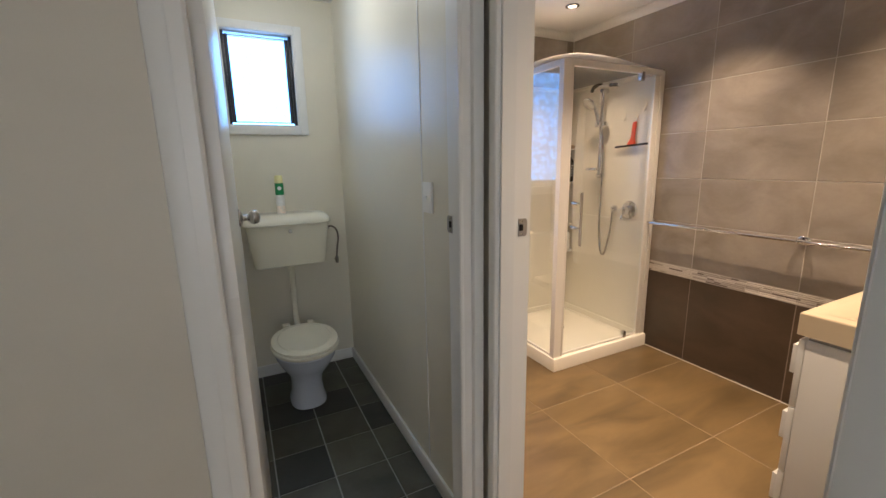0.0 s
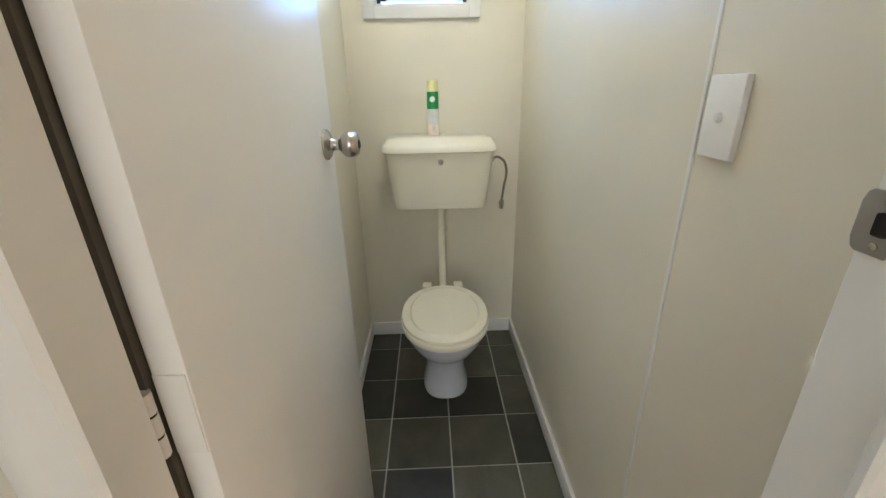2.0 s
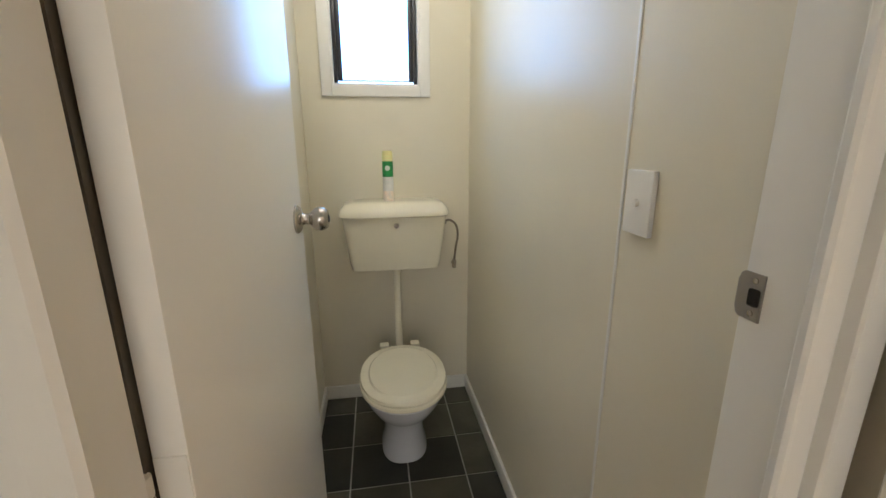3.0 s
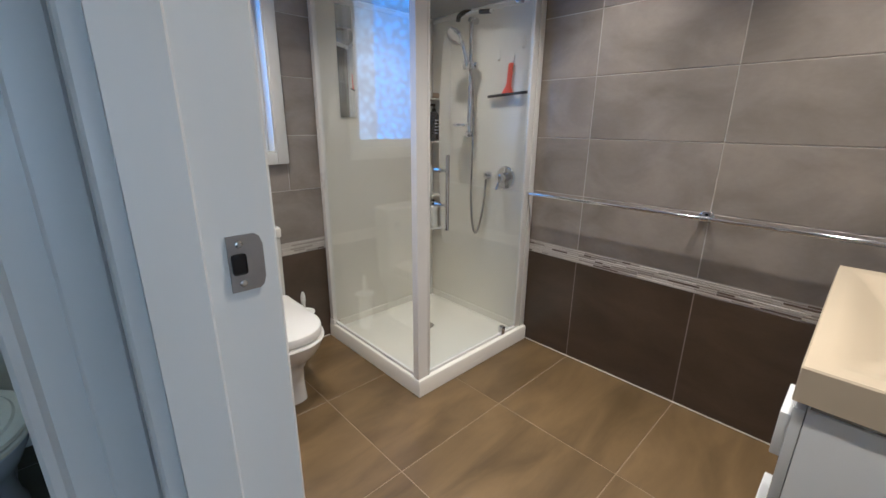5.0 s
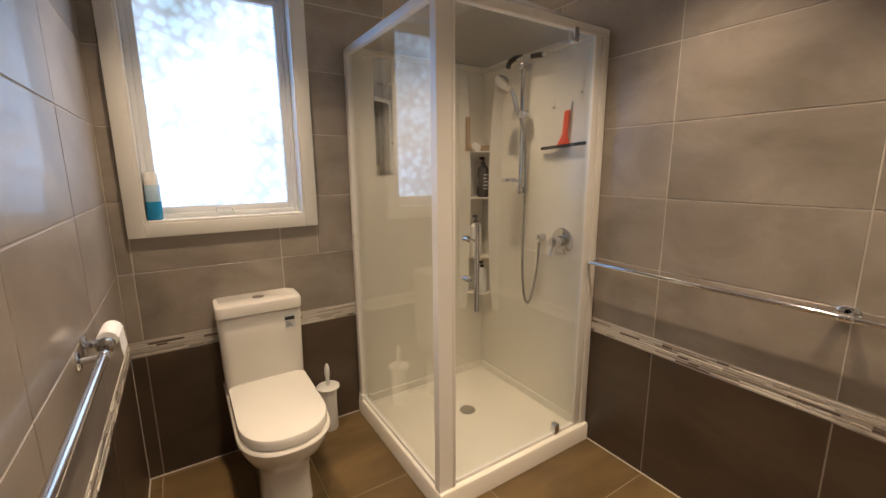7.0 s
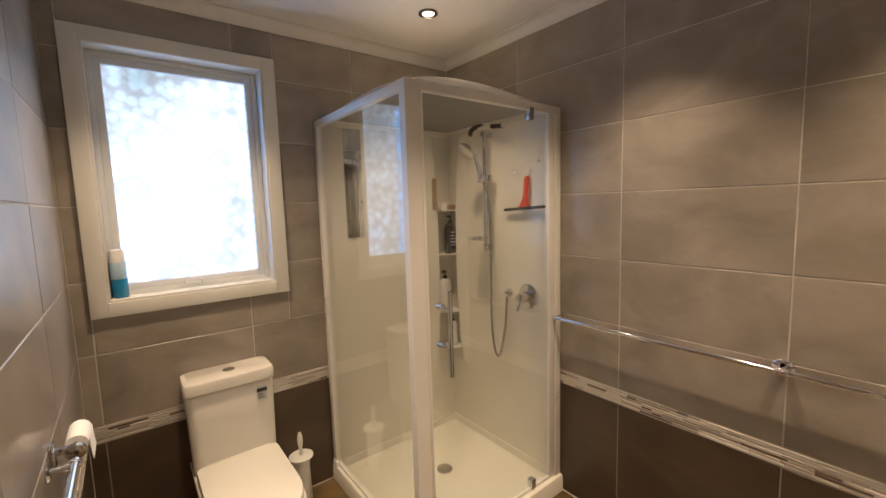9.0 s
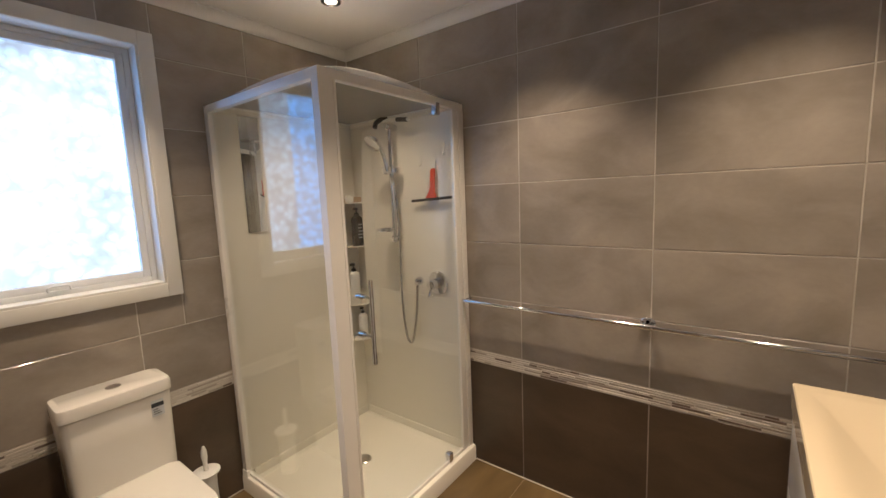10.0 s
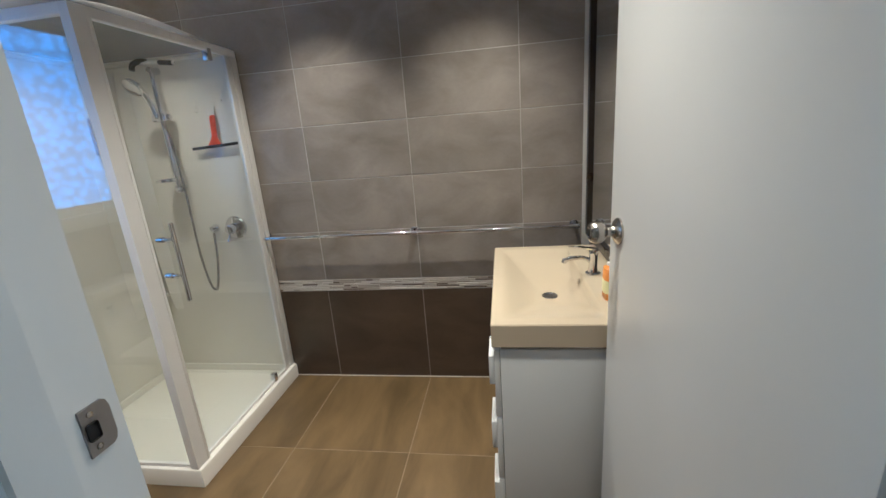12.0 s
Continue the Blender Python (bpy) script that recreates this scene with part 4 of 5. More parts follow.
# squeegee hung on the liner
sq = thing("squeegee", (EAST - 0.03, 2.288, 1.52), "bright orange squeegee hung on the shower liner", "squeegee")
part("blade", moved(box(-0.012, 0.002, -0.143, 0.143, -0.008, 0.008, 0.002), Matrix.Translation((EAST - 0.034, 2.276, 1.517)) @ Matrix.Rotation(radians(-3), 4, "X")), "black_plastic", sq, "dark rubber blade")
part("handle", loft([oval(EAST - 0.032, 2.282 - 0.004 * k, w, d, z, 16) for k, (w, d, z) in enumerate([(0.008, 0.042, 1.524), (0.010, 0.034, 1.54), (0.011, 0.021, 1.56), (0.012, 0.016, 1.58), (0.013, 0.0165, 1.63), (0.013, 0.017, 1.675), (0.009, 0.012, 1.687)])]), "orange", sq)
part("hook", tube([(EAST - 0.03, 2.255, 1.685), (EAST - 0.02, 2.252, 1.71), (EAST - 0.018, 2.25, 1.73)], 0.003, 8), "white_plastic", sq)
for y, z in ((2.36, 1.74), (2.19, 1.79)):
    hk = thing("adhesive_hook", (EAST - 0.016, y, z), "small clear plastic hook stuck to the liner", "hook")
    part("hook_plate", box(EAST - 0.019, EAST - 0.0162, y - 0.008, y + 0.008, z - 0.035, z + 0.03, 0.001), "acrylic", hk)
    part("hook_tip", tube([(EAST - 0.018, y, z - 0.025), (EAST - 0.028, y, z - 0.032), (EAST - 0.03, y, z - 0.022)], 0.003, 8), "acrylic", hk)
# second brush with a black grip, lying over the rail top
br = thing("shower_brush", (RX, 2.5, 1.966), "white bath brush with black grips lying on the rail bracket", "brush")
part("stem", tube([(RX - 0.01, 2.585, 1.985), (RX - 0.012, 2.50, 1.978), (RX - 0.015, 2.38, 1.965)], 0.009, 12), "white_plastic", br)
part("grip", tube([(RX - 0.013, 2.475, 1.976), (RX - 0.015, 2.395, 1.966)], 0.0125, 12), "black_plastic", br, "black rubber grip")
part("head", tube([(RX - 0.005, 2.56, 1.99), (RX - 0.012, 2.60, 1.993), (RX - 0.03, 2.625, 1.975), (RX - 0.04, 2.628, 1.945)], 0.014, 12), "black_plastic", br, "curved black head")


def pump_bottle(name, x, y, z, r, h, body, cap, label, e=3.0, cat="bottle"):
    t = thing(name, (x, y, z), label, cat)
    bd = part("bottle", loft([oval(x, y, r * k, r * k * 0.75, z + h * f, 24, e) for k, f in ((0.9, 0), (1, 0.03), (1, 0.66), (0.92, 0.74), (0.45, 0.80), (0.36, 0.81))]), body, t)
    part("collar", lathe([(r * 0.42, 0), (r * 0.42, h * 0.06), (r * 0.2, h * 0.07)], 18, Matrix.Translation((x, y, z + h * 0.805))), cap, t)
    part("pump", loft([oval(x, y, r * 0.14, r * 0.14, z + h * f, 12) for f in (0.87, 0.94)]), cap, t)
    part("nozzle", box(x - r * 0.7, x + r * 0.22, y - r * 0.22, y + r * 0.22, z + h * 0.935, z + h * 1.0, r * 0.1), cap, t)
    return t, bd


bk, bkb = pump_bottle("pump_bottle", 2.698, 2.862, 1.2355, 0.036, 0.245, "black_plastic", "black_plastic", "black pump bottle on a corner shelf")
for k in range(5):
    z = 1.2355 + 0.05 + k * 0.021
    part("label_line", box(2.684 - 0.004 * (k % 2), 2.712 + 0.004 * (k % 3), 2.8335, 2.8345, z, z + 0.006), "label", bkb)
pump_bottle("pump_bottle", 2.655, 2.875, 0.8555, 0.036, 0.27, "white_plastic", "black_plastic", "white pump bottle with a black pump")
pump_bottle("pump_bottle", 2.70, 2.865, 0.6155, 0.03, 0.21, "white_plastic", "black_plastic", "slim white bottle with a black cap")
wb = thing("scrubbing_brush", (2.69, 2.88, 1.5155), "wooden handled scrubbing brush on the top shelf", "brush")
part("handle", loft([oval(2.612, 2.905, 0.016, 0.012, z, 14) for z in (1.5155, 1.54, 1.62, 1.70, 1.715)]), "wood", wb)
part("head", box(2.60, 2.735, 2.84, 2.885, 1.5157, 1.55, 0.012, 3), "wood", wb)
part("bristles", lathe([(0.026, 0), (0.028, 0.02), (0.024, 0.024)], 18, toward((2.62, 2.842, 1.535), (0, -1, 0))), "white_plastic", wb)

# ---- bathroom toilet suite ----
wc = thing("toilet_suite", (1.354, 2.7, 0), "white close-coupled porcelain toilet with its lid down", "toilet")
cx = 1.354
part("pan", loft([dring(cx, w, yb, yf, z, 20, e, 0.03) for w, yb, yf, z, e in (
    (0.205, 2.955, 2.425, 0.0, 4.5), (0.205, 2.955, 2.428, 0.02, 4.5), (0.20, 2.955, 2.435, 0.10, 4.2), (0.205, 2.955, 2.42, 0.18, 3.6), (0.25, 2.955, 2.36, 0.25, 2.7),
    (0.31, 2.955, 2.29, 0.31, 2.4), (0.345, 2.955, 2.255, 0.36, 2.25), (0.356, 2.955, 2.238, 0.392, 2.25), (0.350, 2.955, 2.243, 0.400, 2.25))]), "porcelain", wc, "white porcelain pan")
part("seat", loft([dring(cx, w, 2.772, yf, z, 28, 2.25, 0.03) for w, yf, z in ((0.314, 2.272, 0.400), (0.314, 2.272, 0.411), (0.306, 2.280, 0.4145))]), "porcelain", wc)
part("lid", loft([dring(cx, w, 2.774, yf, z, 28, 2.25, 0.03) for w, yf, z in ((0.326, 2.262, 0.404), (0.336, 2.253, 0.407), (0.337, 2.252, 0.436), (0.332, 2.257, 0.444), (0.312, 2.276, 0.4465))]), "porcelain", wc, "white closed lid")
cis = part("cistern", loft([oval(cx, (yf + 2.953) / 2, w / 2, (2.953 - yf) / 2, z, 40, 9) for w, yf, z in (
    (0.345, 2.775, 0.402), (0.348, 2.775, 0.43), (0.355, 2.776, 0.6), (0.362, 2.778, 0.758), (0.358, 2.780, 0.761))]), "porcelain", wc, "white porcelain cistern")
clid = part("cistern_lid", loft([oval(cx, (yf + 2.955) / 2, w / 2, (2.955 - yf) / 2, z, 40, 9) for w, yf, z in ((0.36, 2.776, 0.763), (0.370, 2.77, 0.766), (0.371, 2.769, 0.806), (0.364, 2.774, 0.815), (0.34, 2.79, 0.818))]), "porcelain", wc)
part("flush_button", lathe([(0.026, 0.816), (0.026, 0.821), (0.022, 0.823)], 26, Matrix.Translation((cx + 0.005, 2.862, 0))), "chrome", clid, "chrome dual flush button")
sticker = part("rating_label", box(1.453, 1.497, 2.7735, 2.7765, 0.669, 0.737), "label", cis, "small grey rating label")
part("label_band", box(1.453, 1.497, 2.7725, 2.7745, 0.709, 0.726), "ink", sticker)
for k in range(3):
    part("label_line", box(1.458, 1.487 - 0.006 * k, 2.7727, 2.7745, 0.679 + 0.009 * k, 0.682 + 0.009 * k), "ink", sticker)

bh = thing("toilet_brush", (1.668, 2.895, 0), "white toilet brush in a round white holder", "toilet brush")
BM = Matrix.Translation((1.668, 2.895, 0))
part("holder", lathe([(0.043, 0), (0.045, 0.004), (0.043, 0.17), (0.046, 0.235), (0.044, 0.239)], 26, BM), "white_plastic", bh)
part("splash_disc", lathe([(0.04, 0.239), (0.062, 0.243), (0.062, 0.249), (0.02, 0.255)], 28, BM), "white_plastic", bh)
part("handle", lathe([(0.010, 0.253), (0.010, 0.295), (0.014, 0.325), (0.013, 0.355), (0.006, 0.378)], 16, BM), "white_plastic", bh)

# ---- rails ----
def rail(name, points, mounts, label, wall_x, r=0.011):
    """A chrome rail between points, with a round wall plate and arm at each mount."""
    t = thing(name, mounts[0], label, "towel rail")
    part("bar", tube(points, r, 16, False), "chrome", t)
    for x, y, z in mounts:
        side = 1 if wall_x < x else -1
        part("wall_plate", lathe([(0.024, 0), (0.024, 0.004), (0.018, 0.008)], 22, toward((wall_x, y, z), (side, 0, 0))), "chrome", t)
        part("arm", tube([(wall_x, y, z), (x, y, z)], 0.009, 12), "chrome", t)
    for p in (points[0], points[-1]):
        part("end_cap", lathe([(r + 0.002, -0.011), (r + 0.0035, -0.008), (r + 0.0035, 0.008), (r + 0.002, 0.011)], 18, toward(p, (0, 1, 0))), "chrome", t)
    return t


rx = EAST - 0.058
rail("towel_rail", [(rx, 2.085, 0.962), (rx, 1.155, 0.962)], [(rx, 2.075, 0.962), (rx, 1.165, 0.962)], "long chrome towel rail on the tiled wall", EAST, 0.010)
rail("towel_rail", [(rx, 1.140, 0.962), (rx, 0.262, 0.962)], [(rx, 1.150, 0.962), (rx, 0.272, 0.962)], "long chrome towel rail on the tiled wall", EAST, 0.010)
lx = WEST + 0.051
rail("towel_rail", [(lx, 2.10, 0.946), (lx, 1.234, 0.946)], [(lx, 2.09, 0.946), (lx, 1.244, 0.946)], "thick chrome rail on the wall beside the toilet", WEST, 0.0108)
px, pz = WEST + 0.05, 0.956
tp = thing("toilet_roll_holder", (WEST, 2.17, pz), "chrome toilet roll holder with a nearly used roll", "roll holder")
part("wall_plate", box(WEST, WEST + 0.010, 2.150, 2.182, pz - 0.035, pz + 0.03, 0.003), "chrome", tp)
part("arm", box(WEST + 0.008, px + 0.010, 2.152, 2.164, pz - 0.004, pz + 0.016, 0.003), "chrome", tp)
part("spindle", tube([(px, 2.155, pz), (px, 2.30, pz)], 0.010, 14), "chrome", tp)
part("spindle_cap", lathe([(0.018, -0.010), (0.0215, -0.004), (0.022, 0.004), (0.019, 0.012), (0.010, 0.016)], 22, toward((px, 2.153, pz - 0.002), (0, -1, 0))), "steel", tp)
roll = thing("toilet_roll", (px, 2.23, pz), "small white toilet roll with a loose end", "toilet roll")
part("tissue", lathe([(0.0235, 0), (0.0245, 0.002), (0.0245, 0.103), (0.0235, 0.105)], 28, toward((px, 2.180, pz + 0.002), (0, 1, 0))), "paper", roll)
part("loose_end", loft([[(px + 0.0250 + dx, y, z) for y in (2.183, 2.28)] + [(px + 0.0265 + dx, y, z) for y in (2.28, 2.183)] for dx, z in ((0, pz + 0.008), (0.0005, pz - 0.015), (0.002, pz - 0.035), (0.004, pz - 0.05))]), "paper", roll)


def switch(name, m, label, gangs=1):
    """A wall switch plate in the plane z = 0 of m."""
    t = thing(name, m.translation, label, "light switch")
    pl = part("plate", moved(box(-0.038, 0.038, -0.059, 0.059, 0, 0.011, 0.003), m), "white_plastic", t)
    for k in range(gangs):
        v = (k - (gangs - 1) / 2) * 0.03
        if gangs == 1:
            part("button", moved(lathe([(0.007, 0.010), (0.007, 0.015), (0.005, 0.017)], 16), m), "can_white", t)
        else:
            part("rocker", moved(box(-0.006, 0.006, v - 0.009, v + 0.009, 0.010, 0.015, 0.002), m), "white_plastic", t)
    return t


switch("light_switch", Matrix(((0, 0, -1, TE), (1, 0, 0, 1.529), (0, 1, 0, 1.279), (0, 0, 0, 1))), "white light switch plate on the cream wall")
switch("light_switch", Matrix(((0, 0, 1, WEST), (1, 0, 0, 1.245), (0, 1, 0, 1.262), (0, 0, 0, 1))), "white light switch plate on the tiled wall", 2)

# ---- vanity ----
VX, VXE, VY = 1.669, 2.551, 0.70
van = thing("vanity_cabinet", (2.11, 0.45, 0), "white gloss vanity cabinet with three drawers", "vanity")
part("carcass", box(VX + 0.008, VXE - 0.008, SOUTH + 0.004, VY - 0.026, 0.06, 0.816, 0.003), "vanity", van)
part("plinth", box(VX + 0.03, VXE - 0.03, SOUTH + 0.02, VY - 0.06, 0.0, 0.062), "vanity", van)
part("channel", box(VX + 0.014, VXE - 0.014, SOUTH + 0.004, VY - 0.03, 0.814, 0.831), "steel", van, "recessed metal channel")
for k in range(3):
    z0 = 0.07 + k * 0.249
    dr = part("drawer", box(VX + 0.009, VXE - 0.009, VY - 0.025, VY - 0.006, z0, z0 + 0.244, 0.003), "vanity", van)
    part("pull", box(VX + 0.02, VX + 0.16, VY - 0.007, VY + 0.012, z0 + 0.115, z0 + 0.218, 0.004), "vanity", dr, "wide white drawer pull")
top = thing("vanity_basin", (2.11, 0.45, 0.83), "white one-piece vanity top with a rectangular basin", "basin")


def rect(x0, x1, y0, y1, z, r, n=5):
    out = []
    for px, py, a0 in ((x1 - r, y1 - r, 0), (x0 + r, y1 - r, 90), (x0 + r, y0 + r, 180), (x1 - r, y0 + r, 270)):
        for k in range(n):
            a = radians(a0 + 90 * k / (n - 1))
            out.append((px + r * math.cos(a), py + r * math.sin(a), z))
    return out


Y0 = SOUTH + 0.004
rings = [rect(VX + 0.1, VXE - 0.1, 0.34, 0.6, 0.8302, 0.03), rect(VX, VXE, Y0, VY, 0.8302, 0.004), rect(VX, VXE, Y0, VY, 0.902, 0.004), rect(VX + 0.003, VXE - 0.003, Y0 + 0.003, VY - 0.003, 0.906, 0.004),
         rect(VX + 0.040, VXE - 0.045, 0.344, 0.668, 0.906, 0.02), rect(VX + 0.055, VXE - 0.058, 0.349, 0.655, 0.9035, 0.03), rect(VX + 0.10, VXE - 0.09, 0.353, 0.632, 0.892, 0.04), rect(VX + 0.19, VXE - 0.16, 0.357, 0.595, 0.866, 0.05),
         rect(VX + 0.26, VXE - 0.26, 0.366, 0.56, 0.847, 0.05), rect(VX + 0.31, VXE - 0.36, 0.40, 0.53, 0.8385, 0.045), rect(2.045, 2.085, 0.46, 0.50, 0.8345, 0.019)]
part("top", loft(rings), "stone_top", top)
part("waste", lathe([(0.030, 0.832), (0.032, 0.836), (0.028, 0.839), (0.022, 0.836), (0.018, 0.834)], 26, Matrix.Translation((2.065, 0.478, 0.002))), "chrome", top, "chrome basin waste")
part("overflow", lathe([(0.012, 0), (0.012, 0.003), (0.007, 0.004)], 18, toward((2.12, 0.358, 0.874), (0, 1, 0.3))), "chrome", top)
tap = thing("basin_mixer", (2.12, 0.305, 0.906), "chrome basin mixer with a long lever", "tap")
part("base", lathe([(0.029, 0), (0.029, 0.005), (0.020, 0.010), (0.016, 0.03), (0.016, 0.07), (0.019, 0.085), (0.016, 0.098)], 24, Matrix.Translation((2.12, 0.305, 0.906))), "chrome", tap)
part("spout", tube([(2.12, 0.31, 0.958), (2.12, 0.345, 0.972), (2.12, 0.39, 0.972), (2.12, 0.415, 0.962)], 0.0088, 14), "chrome", tap)
part("aerator", lathe([(0.0105, 0), (0.0105, 0.016), (0.008, 0.018)], 16, toward((2.12, 0.412, 0.970), (0, 0.35, -1))), "chrome", tap)
part("lever", loft([[(2.12 + sx * w, y, z + sz * 0.003) for sx, sz in ((-1, -1), (1, -1), (1, 1), (-1, 1))] for w, y, z in ((0.014, 0.287, 1.006), (0.016, 0.31, 1.009), (0.010, 0.36, 1.016), (0.005, 0.40, 1.020))]), "chrome", tap, "slim chrome lever")
soap, sb = pump_bottle("soap_bottle", 1.87, 0.30, 0.9065, 0.032, 0.145, "amber", "white_plastic", "amber hand soap pump bottle")
part("label_band", loft([oval(1.87, 0.30, 0.0325, 0.0246, z, 24, 3) for z in (0.93, 0.975)]), "yellow", sb)

vm = thing("vanity_mirror", (2.11, SOUTH, 0.91), "large wall mirror in a dark brown frame", "mirror")
MX0, MX1, MZ0, MZ1 = 1.30, 2.742, 0.912, 2.1
part("mirror_plate", box(MX0 + 0.035, MX1 - 0.035, SOUTH + 0.004, SOUTH + 0.014, MZ0 + 0.035, MZ1 - 0.035), "mirror", vm, smooth=False)
frame_bars("mirror_frame", MX0, MX1, MZ0, MZ1, 0.04, SOUTH + 0.001, SOUTH + 0.028, "brown_frame", vm, 0.003)
part("trim_corner", box(EAST - 0.0045, EAST + 0.001, SOUTH + 0.001, SOUTH + 0.04, 0.0, CEIL - 0.05, 0.001), "trim", None, "pale trim strip in the tiled corner", True, "trim", S)

# pale sealant along the foot of the tiles
def bead(name, x0, x1, y0, y1):
    part(name, box(x0, x1, y0, y1, 0.0005, 0.006, 0.0015), "sealant", None, "pale sealant bead at the foot of the tiles", True, "trim", S)


bead("trim_bead_east", EAST - 0.005, EAST, VY, TY0)
bead("trim_bead_north", WEST + 0.005, TX0, NORTH - 0.005, NORTH)
bead("trim_bead_west", WEST, WEST + 0.005, 1.12, NORTH - 0.005)

# ---- downlights ----
for lx0, ly0 in DOWNLIGHTS:
    dl = thing("downlight", (lx0, ly0, CEIL), "round recessed warm white downlight", "downlight", "bathroom downlights")
    part("trim_ring", lathe([(0.030, -0.004), (0.036, -0.009), (0.045, -0.007), (0.048, -0.001), (0.048, 0.0), (0.030, 0.0)], 30, Matrix.Translation((lx0, ly0, CEIL))), "steel", dl, "brushed metal ring")
    part("lamp_face", lathe([(0.0295, -0.004), (0.0295, -0.001)], 26, Matrix.Translation((lx0, ly0, CEIL))), "bulb", dl, "glowing lamp face")

# ---- things on the window sill ----
can = thing("spray_can", (0.999, 3.0, WZ0 + 0.01), "blue air freshener can on the window sill", "spray can")
part("body", lathe([(0.027, 0), (0.029, 0.003), (0.029, 0.075), (0.0288, 0.08)], 26, Matrix.Translation((0.999, 3.0, WZ0 + 0.0105))), "blue_can", can)
part("upper_body", lathe([(0.0288, 0.08), (0.029, 0.085), (0.029, 0.145), (0.025, 0.152)], 26, Matrix.Translation((0.999, 3.0, WZ0 + 0.0105))), "sky_can", can)
part("cap", lathe([(0.0265, 0.150), (0.0265, 0.195), (0.022, 0.203), (0.008, 0.205)], 26, Matrix.Translation((0.999, 3.0, WZ0 + 0.0105))), "can_white", can)

# ---- toilet room ----
cl = thing("ceiling_light", (0.32, 2.12, CEIL - 0.04), "lit opal globe on the toilet ceiling", "ceiling light")
part("base", lathe([(0.055, 0.0), (0.055, -0.012), (0.045, -0.022), (0.030, -0.026)], 28, Matrix.Translation((0.32, 2.12, CEIL - 0.04))), "white_plastic", cl)
part("globe", lathe([(0.028, -0.022), (0.048, -0.034), (0.060, -0.058), (0.060, -0.082), (0.048, -0.106), (0.026, -0.120), (0.004, -0.124)], 28, Matrix.Translation((0.32, 2.12, CEIL - 0.04))), "globe", cl, "glowing opal globe")
TX = 0.325
tc = thing("toilet_cistern", (TX, 2.83, 0.785), "ivory plastic wall cistern with a push button", "cistern")
part("tank", loft([oval(TX, (yf + 2.953) / 2, w / 2, (2.953 - yf) / 2, z, 40, 7) for w, yf, z in ((0.40, 2.79, 0.787), (0.425, 2.765, 0.795), (0.44, 2.755, 0.83), (0.485, 2.735, 1.03), (0.49, 2.733, 1.055))]), "ivory", tc)
part("lid", loft([oval(TX, (yf + 2.954) / 2, w / 2, (2.954 - yf) / 2, z, 40, 6) for w, yf, z in ((0.505, 2.722, 1.056), (0.518, 2.714, 1.062), (0.518, 2.714, 1.075), (0.508, 2.722, 1.09), (0.47, 2.75, 1.113), (0.40, 2.80, 1.12))]), "ivory", tc)
part("push_button", lathe([(0.013, 0), (0.013, 0.006), (0.010, 0.012)], 20, toward((TX + 0.004, 2.735, 1.018), (0, -1, 0))), "chrome", tc, "chrome push button")
fp = thing("flush_pipe", (TX + 0.005, 2.86, 0.42), "ivory plastic flush pipe on the wall", "pipe")
part("pipe", tube([(TX + 0.005, 2.87, 0.80), (TX + 0.005, 2.87, 0.50), (TX + 0.005, 2.865, 0.42), (TX + 0.005, 2.83, 0.36), (TX + 0.005, 2.74, 0.33)], 0.019, 16), "ivory", fp)
part("collar", lathe([(0.026, 0), (0.026, 0.03), (0.021, 0.034)], 20, Matrix.Translation((TX + 0.005, 2.87, 0.757))), "ivory", fp)
pan = thing("toilet_pan", (TX, 2.55, 0), "pale grey porcelain toilet pan with ivory seat", "toilet")
part("bowl", loft([oval(TX, yc, rx0, ry0, z, 36, e) for yc, rx0, ry0, z, e in ((2.545, 0.105, 0.145, 0.0, 2.5), (2.545, 0.105, 0.145, 0.015, 2.5), (2.545, 0.094, 0.135, 0.05, 2.4), (2.55, 0.088, 0.13, 0.12, 2.3), (2.54, 0.098, 0.145, 0.19, 2.2), (2.50, 0.135, 0.19, 0.26, 2.1), (2.475, 0.165, 0.225, 0.33, 2.1), (2.465, 0.176, 0.238, 0.375, 2.1), (2.465, 0.172, 0.234, 0.385, 2.1))]), "pan_grey", pan)
part("outlet", box(TX - 0.07, TX + 0.07, 2.62, 2.80, 0.0, 0.33, 0.03, 3), "pan_grey", pan)
part("seat", loft([oval(TX, 2.458, rx0, ry0, z, 40, 2.15) for rx0, ry0, z in ((0.182, 0.243, 0.388), (0.188, 0.248, 0.393), (0.188, 0.248, 0.404), (0.183, 0.244, 0.409))]), "ivory", pan)
part("lid", loft([oval(TX, 2.463, rx0, ry0, z, 40, 2.15) for rx0, ry0, z in ((0.181, 0.240, 0.4105), (0.185, 0.244, 0.414), (0.183, 0.241, 0.424), (0.150, 0.205, 0.426), (0.143, 0.197, 0.432), (0.10, 0.15, 0.4335))]), "ivory", pan, "ivory closed lid")
for dx in (-0.075, 0.075):
    part("seat_hinge", box(TX + dx - 0.022, TX + dx + 0.022, 2.69, 2.735, 0.386, 0.432, 0.006, 3), "ivory", pan)
hs = thing("supply_hose", (0.63, 2.9, 0.75), "braided supply hose curling beside the cistern", "hose")
part("hose", tube([(0.568, 2.86, 1.005), (0.605, 2.875, 1.012), (0.64, 2.885, 0.985), (0.652, 2.89, 0.93), (0.642, 2.895, 0.86), (0.636, 2.905, 0.79)], 0.006, 10), "brown_hose", hs)
part("nut", lathe([(0.011, 0), (0.011, 0.02), (0.007, 0.024)], 12, toward((0.562, 2.855, 1.004), (1, 0.2, 0.1))), "chrome", hs)
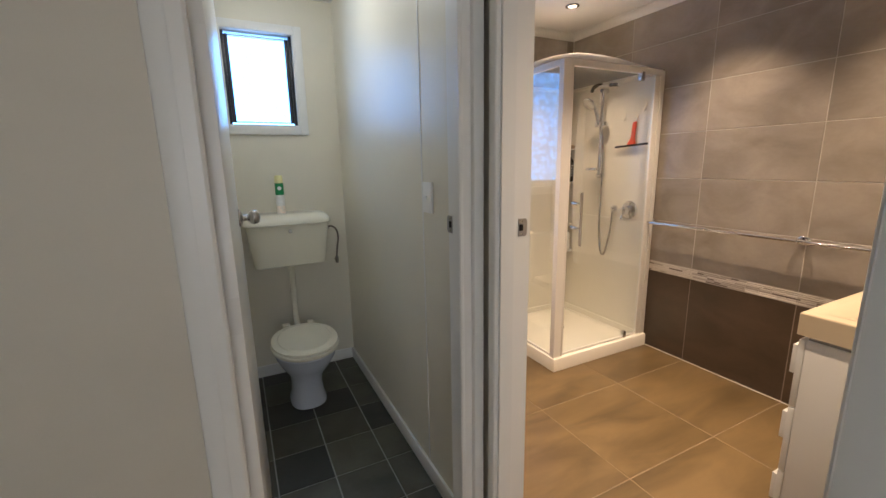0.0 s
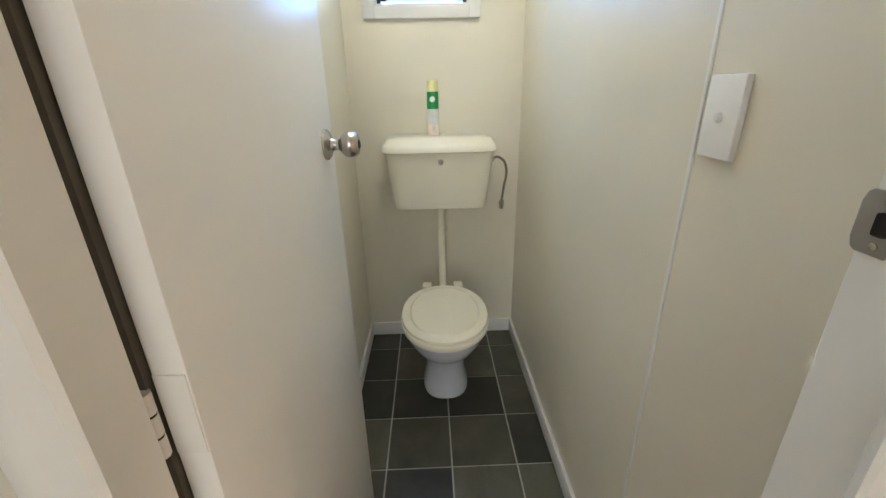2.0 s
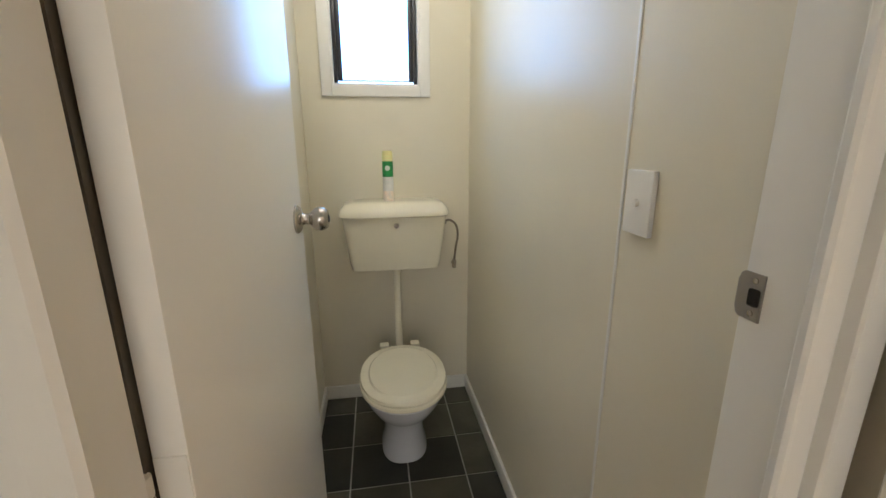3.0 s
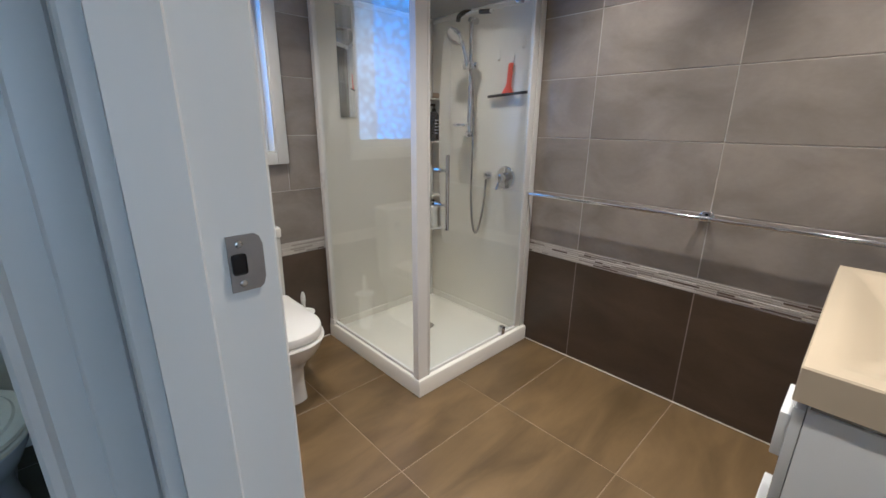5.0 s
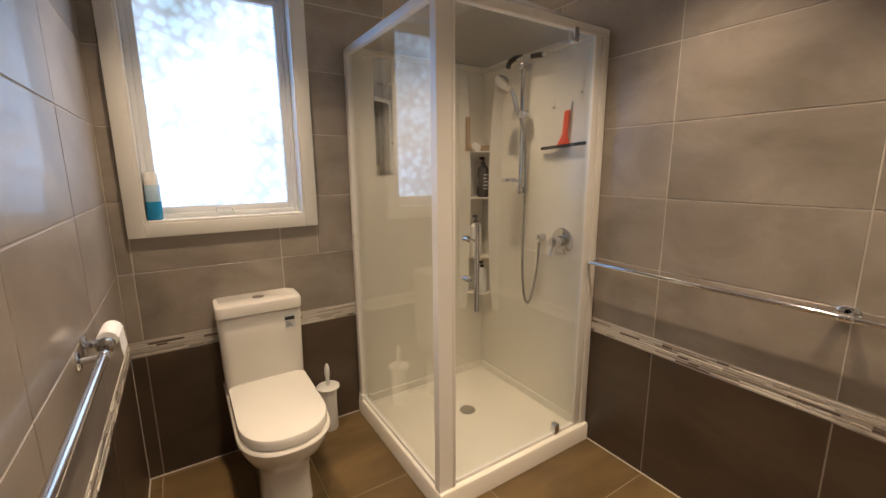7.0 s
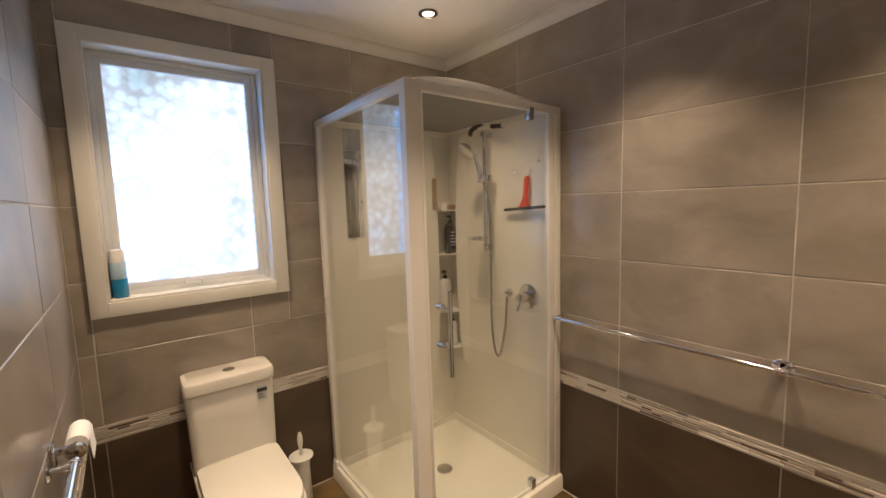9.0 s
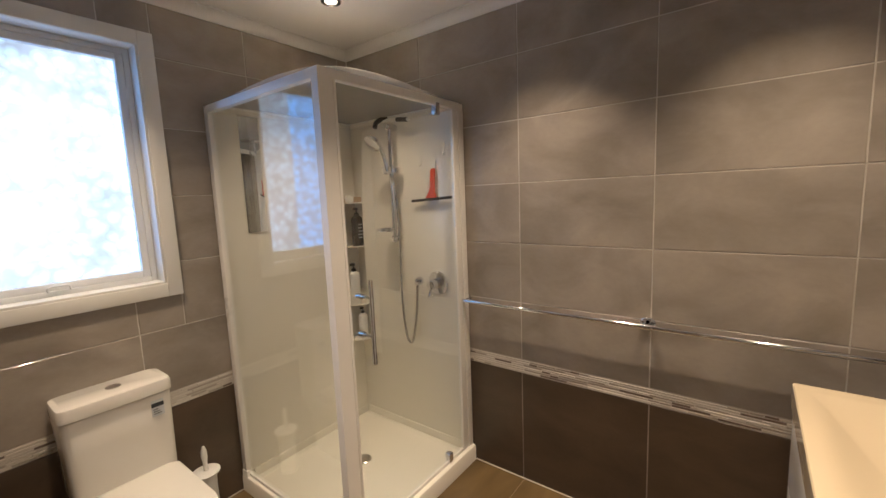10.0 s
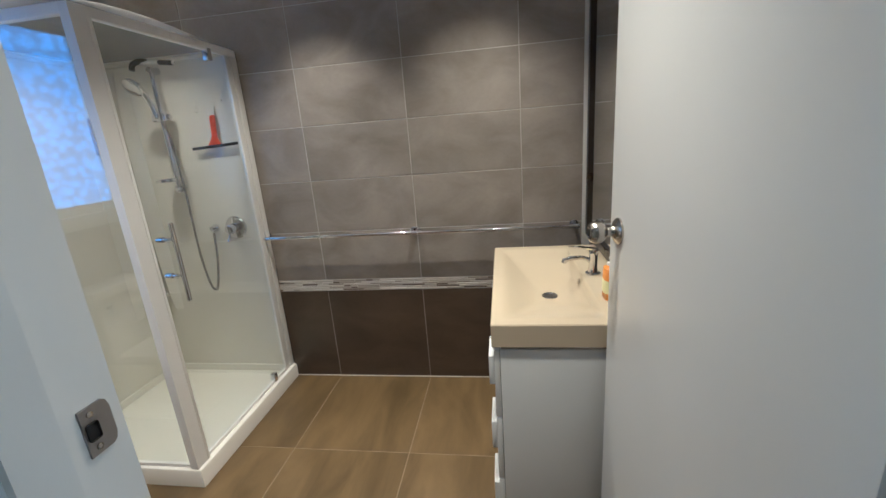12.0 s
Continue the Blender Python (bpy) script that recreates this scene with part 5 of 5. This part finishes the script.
part("valve", lathe([(0.010, 0), (0.012, 0.02), (0.012, 0.04), (0.008, 0.045)], 14, Matrix.Translation((0.636, 2.908, 0.748))), "steel", hs)
part("valve_stub", tube([(0.636, 2.908, 0.765), (0.636, TN, 0.765)], 0.008, 10), "steel", hs)
sp = thing("spray_can", (0.302, 2.862, 1.1185), "air freshener can with a green label on the cistern", "spray can")
CM = Matrix.Translation((0.302, 2.862, 1.1185))
part("body", lathe([(0.023, 0), (0.0255, 0.003), (0.0255, 0.05)], 26, CM), "peach", sp)
part("middle", lathe([(0.0255, 0.05), (0.0257, 0.052), (0.0257, 0.115), (0.0255, 0.117)], 26, CM), "can_white", sp)
lab = part("green_label", lathe([(0.0256, 0.117), (0.026, 0.12), (0.026, 0.188), (0.0256, 0.19)], 26, CM), "green", sp)
part("emblem", lathe([(0.012, 0), (0.012, 0.0012), (0.010, 0.0015)], 20, toward((0.300, 2.8365, 1.277), (0, -1, 0))), "can_white", lab)
part("cap", lathe([(0.0245, 0.19), (0.0245, 0.228), (0.021, 0.237), (0.006, 0.239)], 26, CM), "yellow", sp)

# ---- wall and floor pieces ----
ME = Matrix(((0, 0, -1, EAST), (1, 0, 0, 0), (0, 1, 0, 0), (0, 0, 0, 1)))
MN = Matrix(((1, 0, 0, 0), (0, 0, -1, NORTH), (0, 1, 0, 0), (0, 0, 0, 1)))
MW = Matrix(((0, 0, 1, WEST), (1, 0, 0, 0), (0, 1, 0, 0), (0, 0, 0, 1)))
MS = Matrix(((1, 0, 0, 0), (0, 0, 1, SOUTH), (0, 1, 0, 0), (0, 0, 0, 1)))
tile_wall(wall_east, ME, SOUTH, NORTH, 1.75)
tile_wall(wall_north, MN, WEST, EAST, 0.896, [(WX0 - 0.058, WX1 + 0.058, WZ0 - 0.058, WZ1 + 0.05)])
tile_wall(wall_west, MW, 1.106, NORTH, 1.745)
tile_wall(wall_south, MS, WEST, EAST, 0.9)
FL = Matrix.Identity(4)
ys = cuts(SOUTH, NORTH, 1.745, 0.600)
xs = [WEST, 0.892, 1.505, 2.125, EAST]
for a, b in zip(xs, xs[1:]):
    for c, d in zip(ys, ys[1:]):
        lay(floor_bath, FL, a, b, c, d, "floor_tile", (), "floor_tile")
DARK_SLATE = [(1, 3), (0, 5), (1, 5), (2, 5), (3, 4), (0, 6), (1, 7)]      # column and row of the darkest tiles
sx, sy = cuts(TW, TE, 0.33, 0.246), cuts(1.19, TN, 2.038, 0.254)
for i, (a, b) in enumerate(zip(sx, sx[1:])):
    for j, (c, d) in enumerate(zip(sy, sy[1:])):
        lay(floor_toilet, FL, a, b, c, d, "slate_dark" if (i, j) in DARK_SLATE else "slate", (), "floor_tile", 0.006)
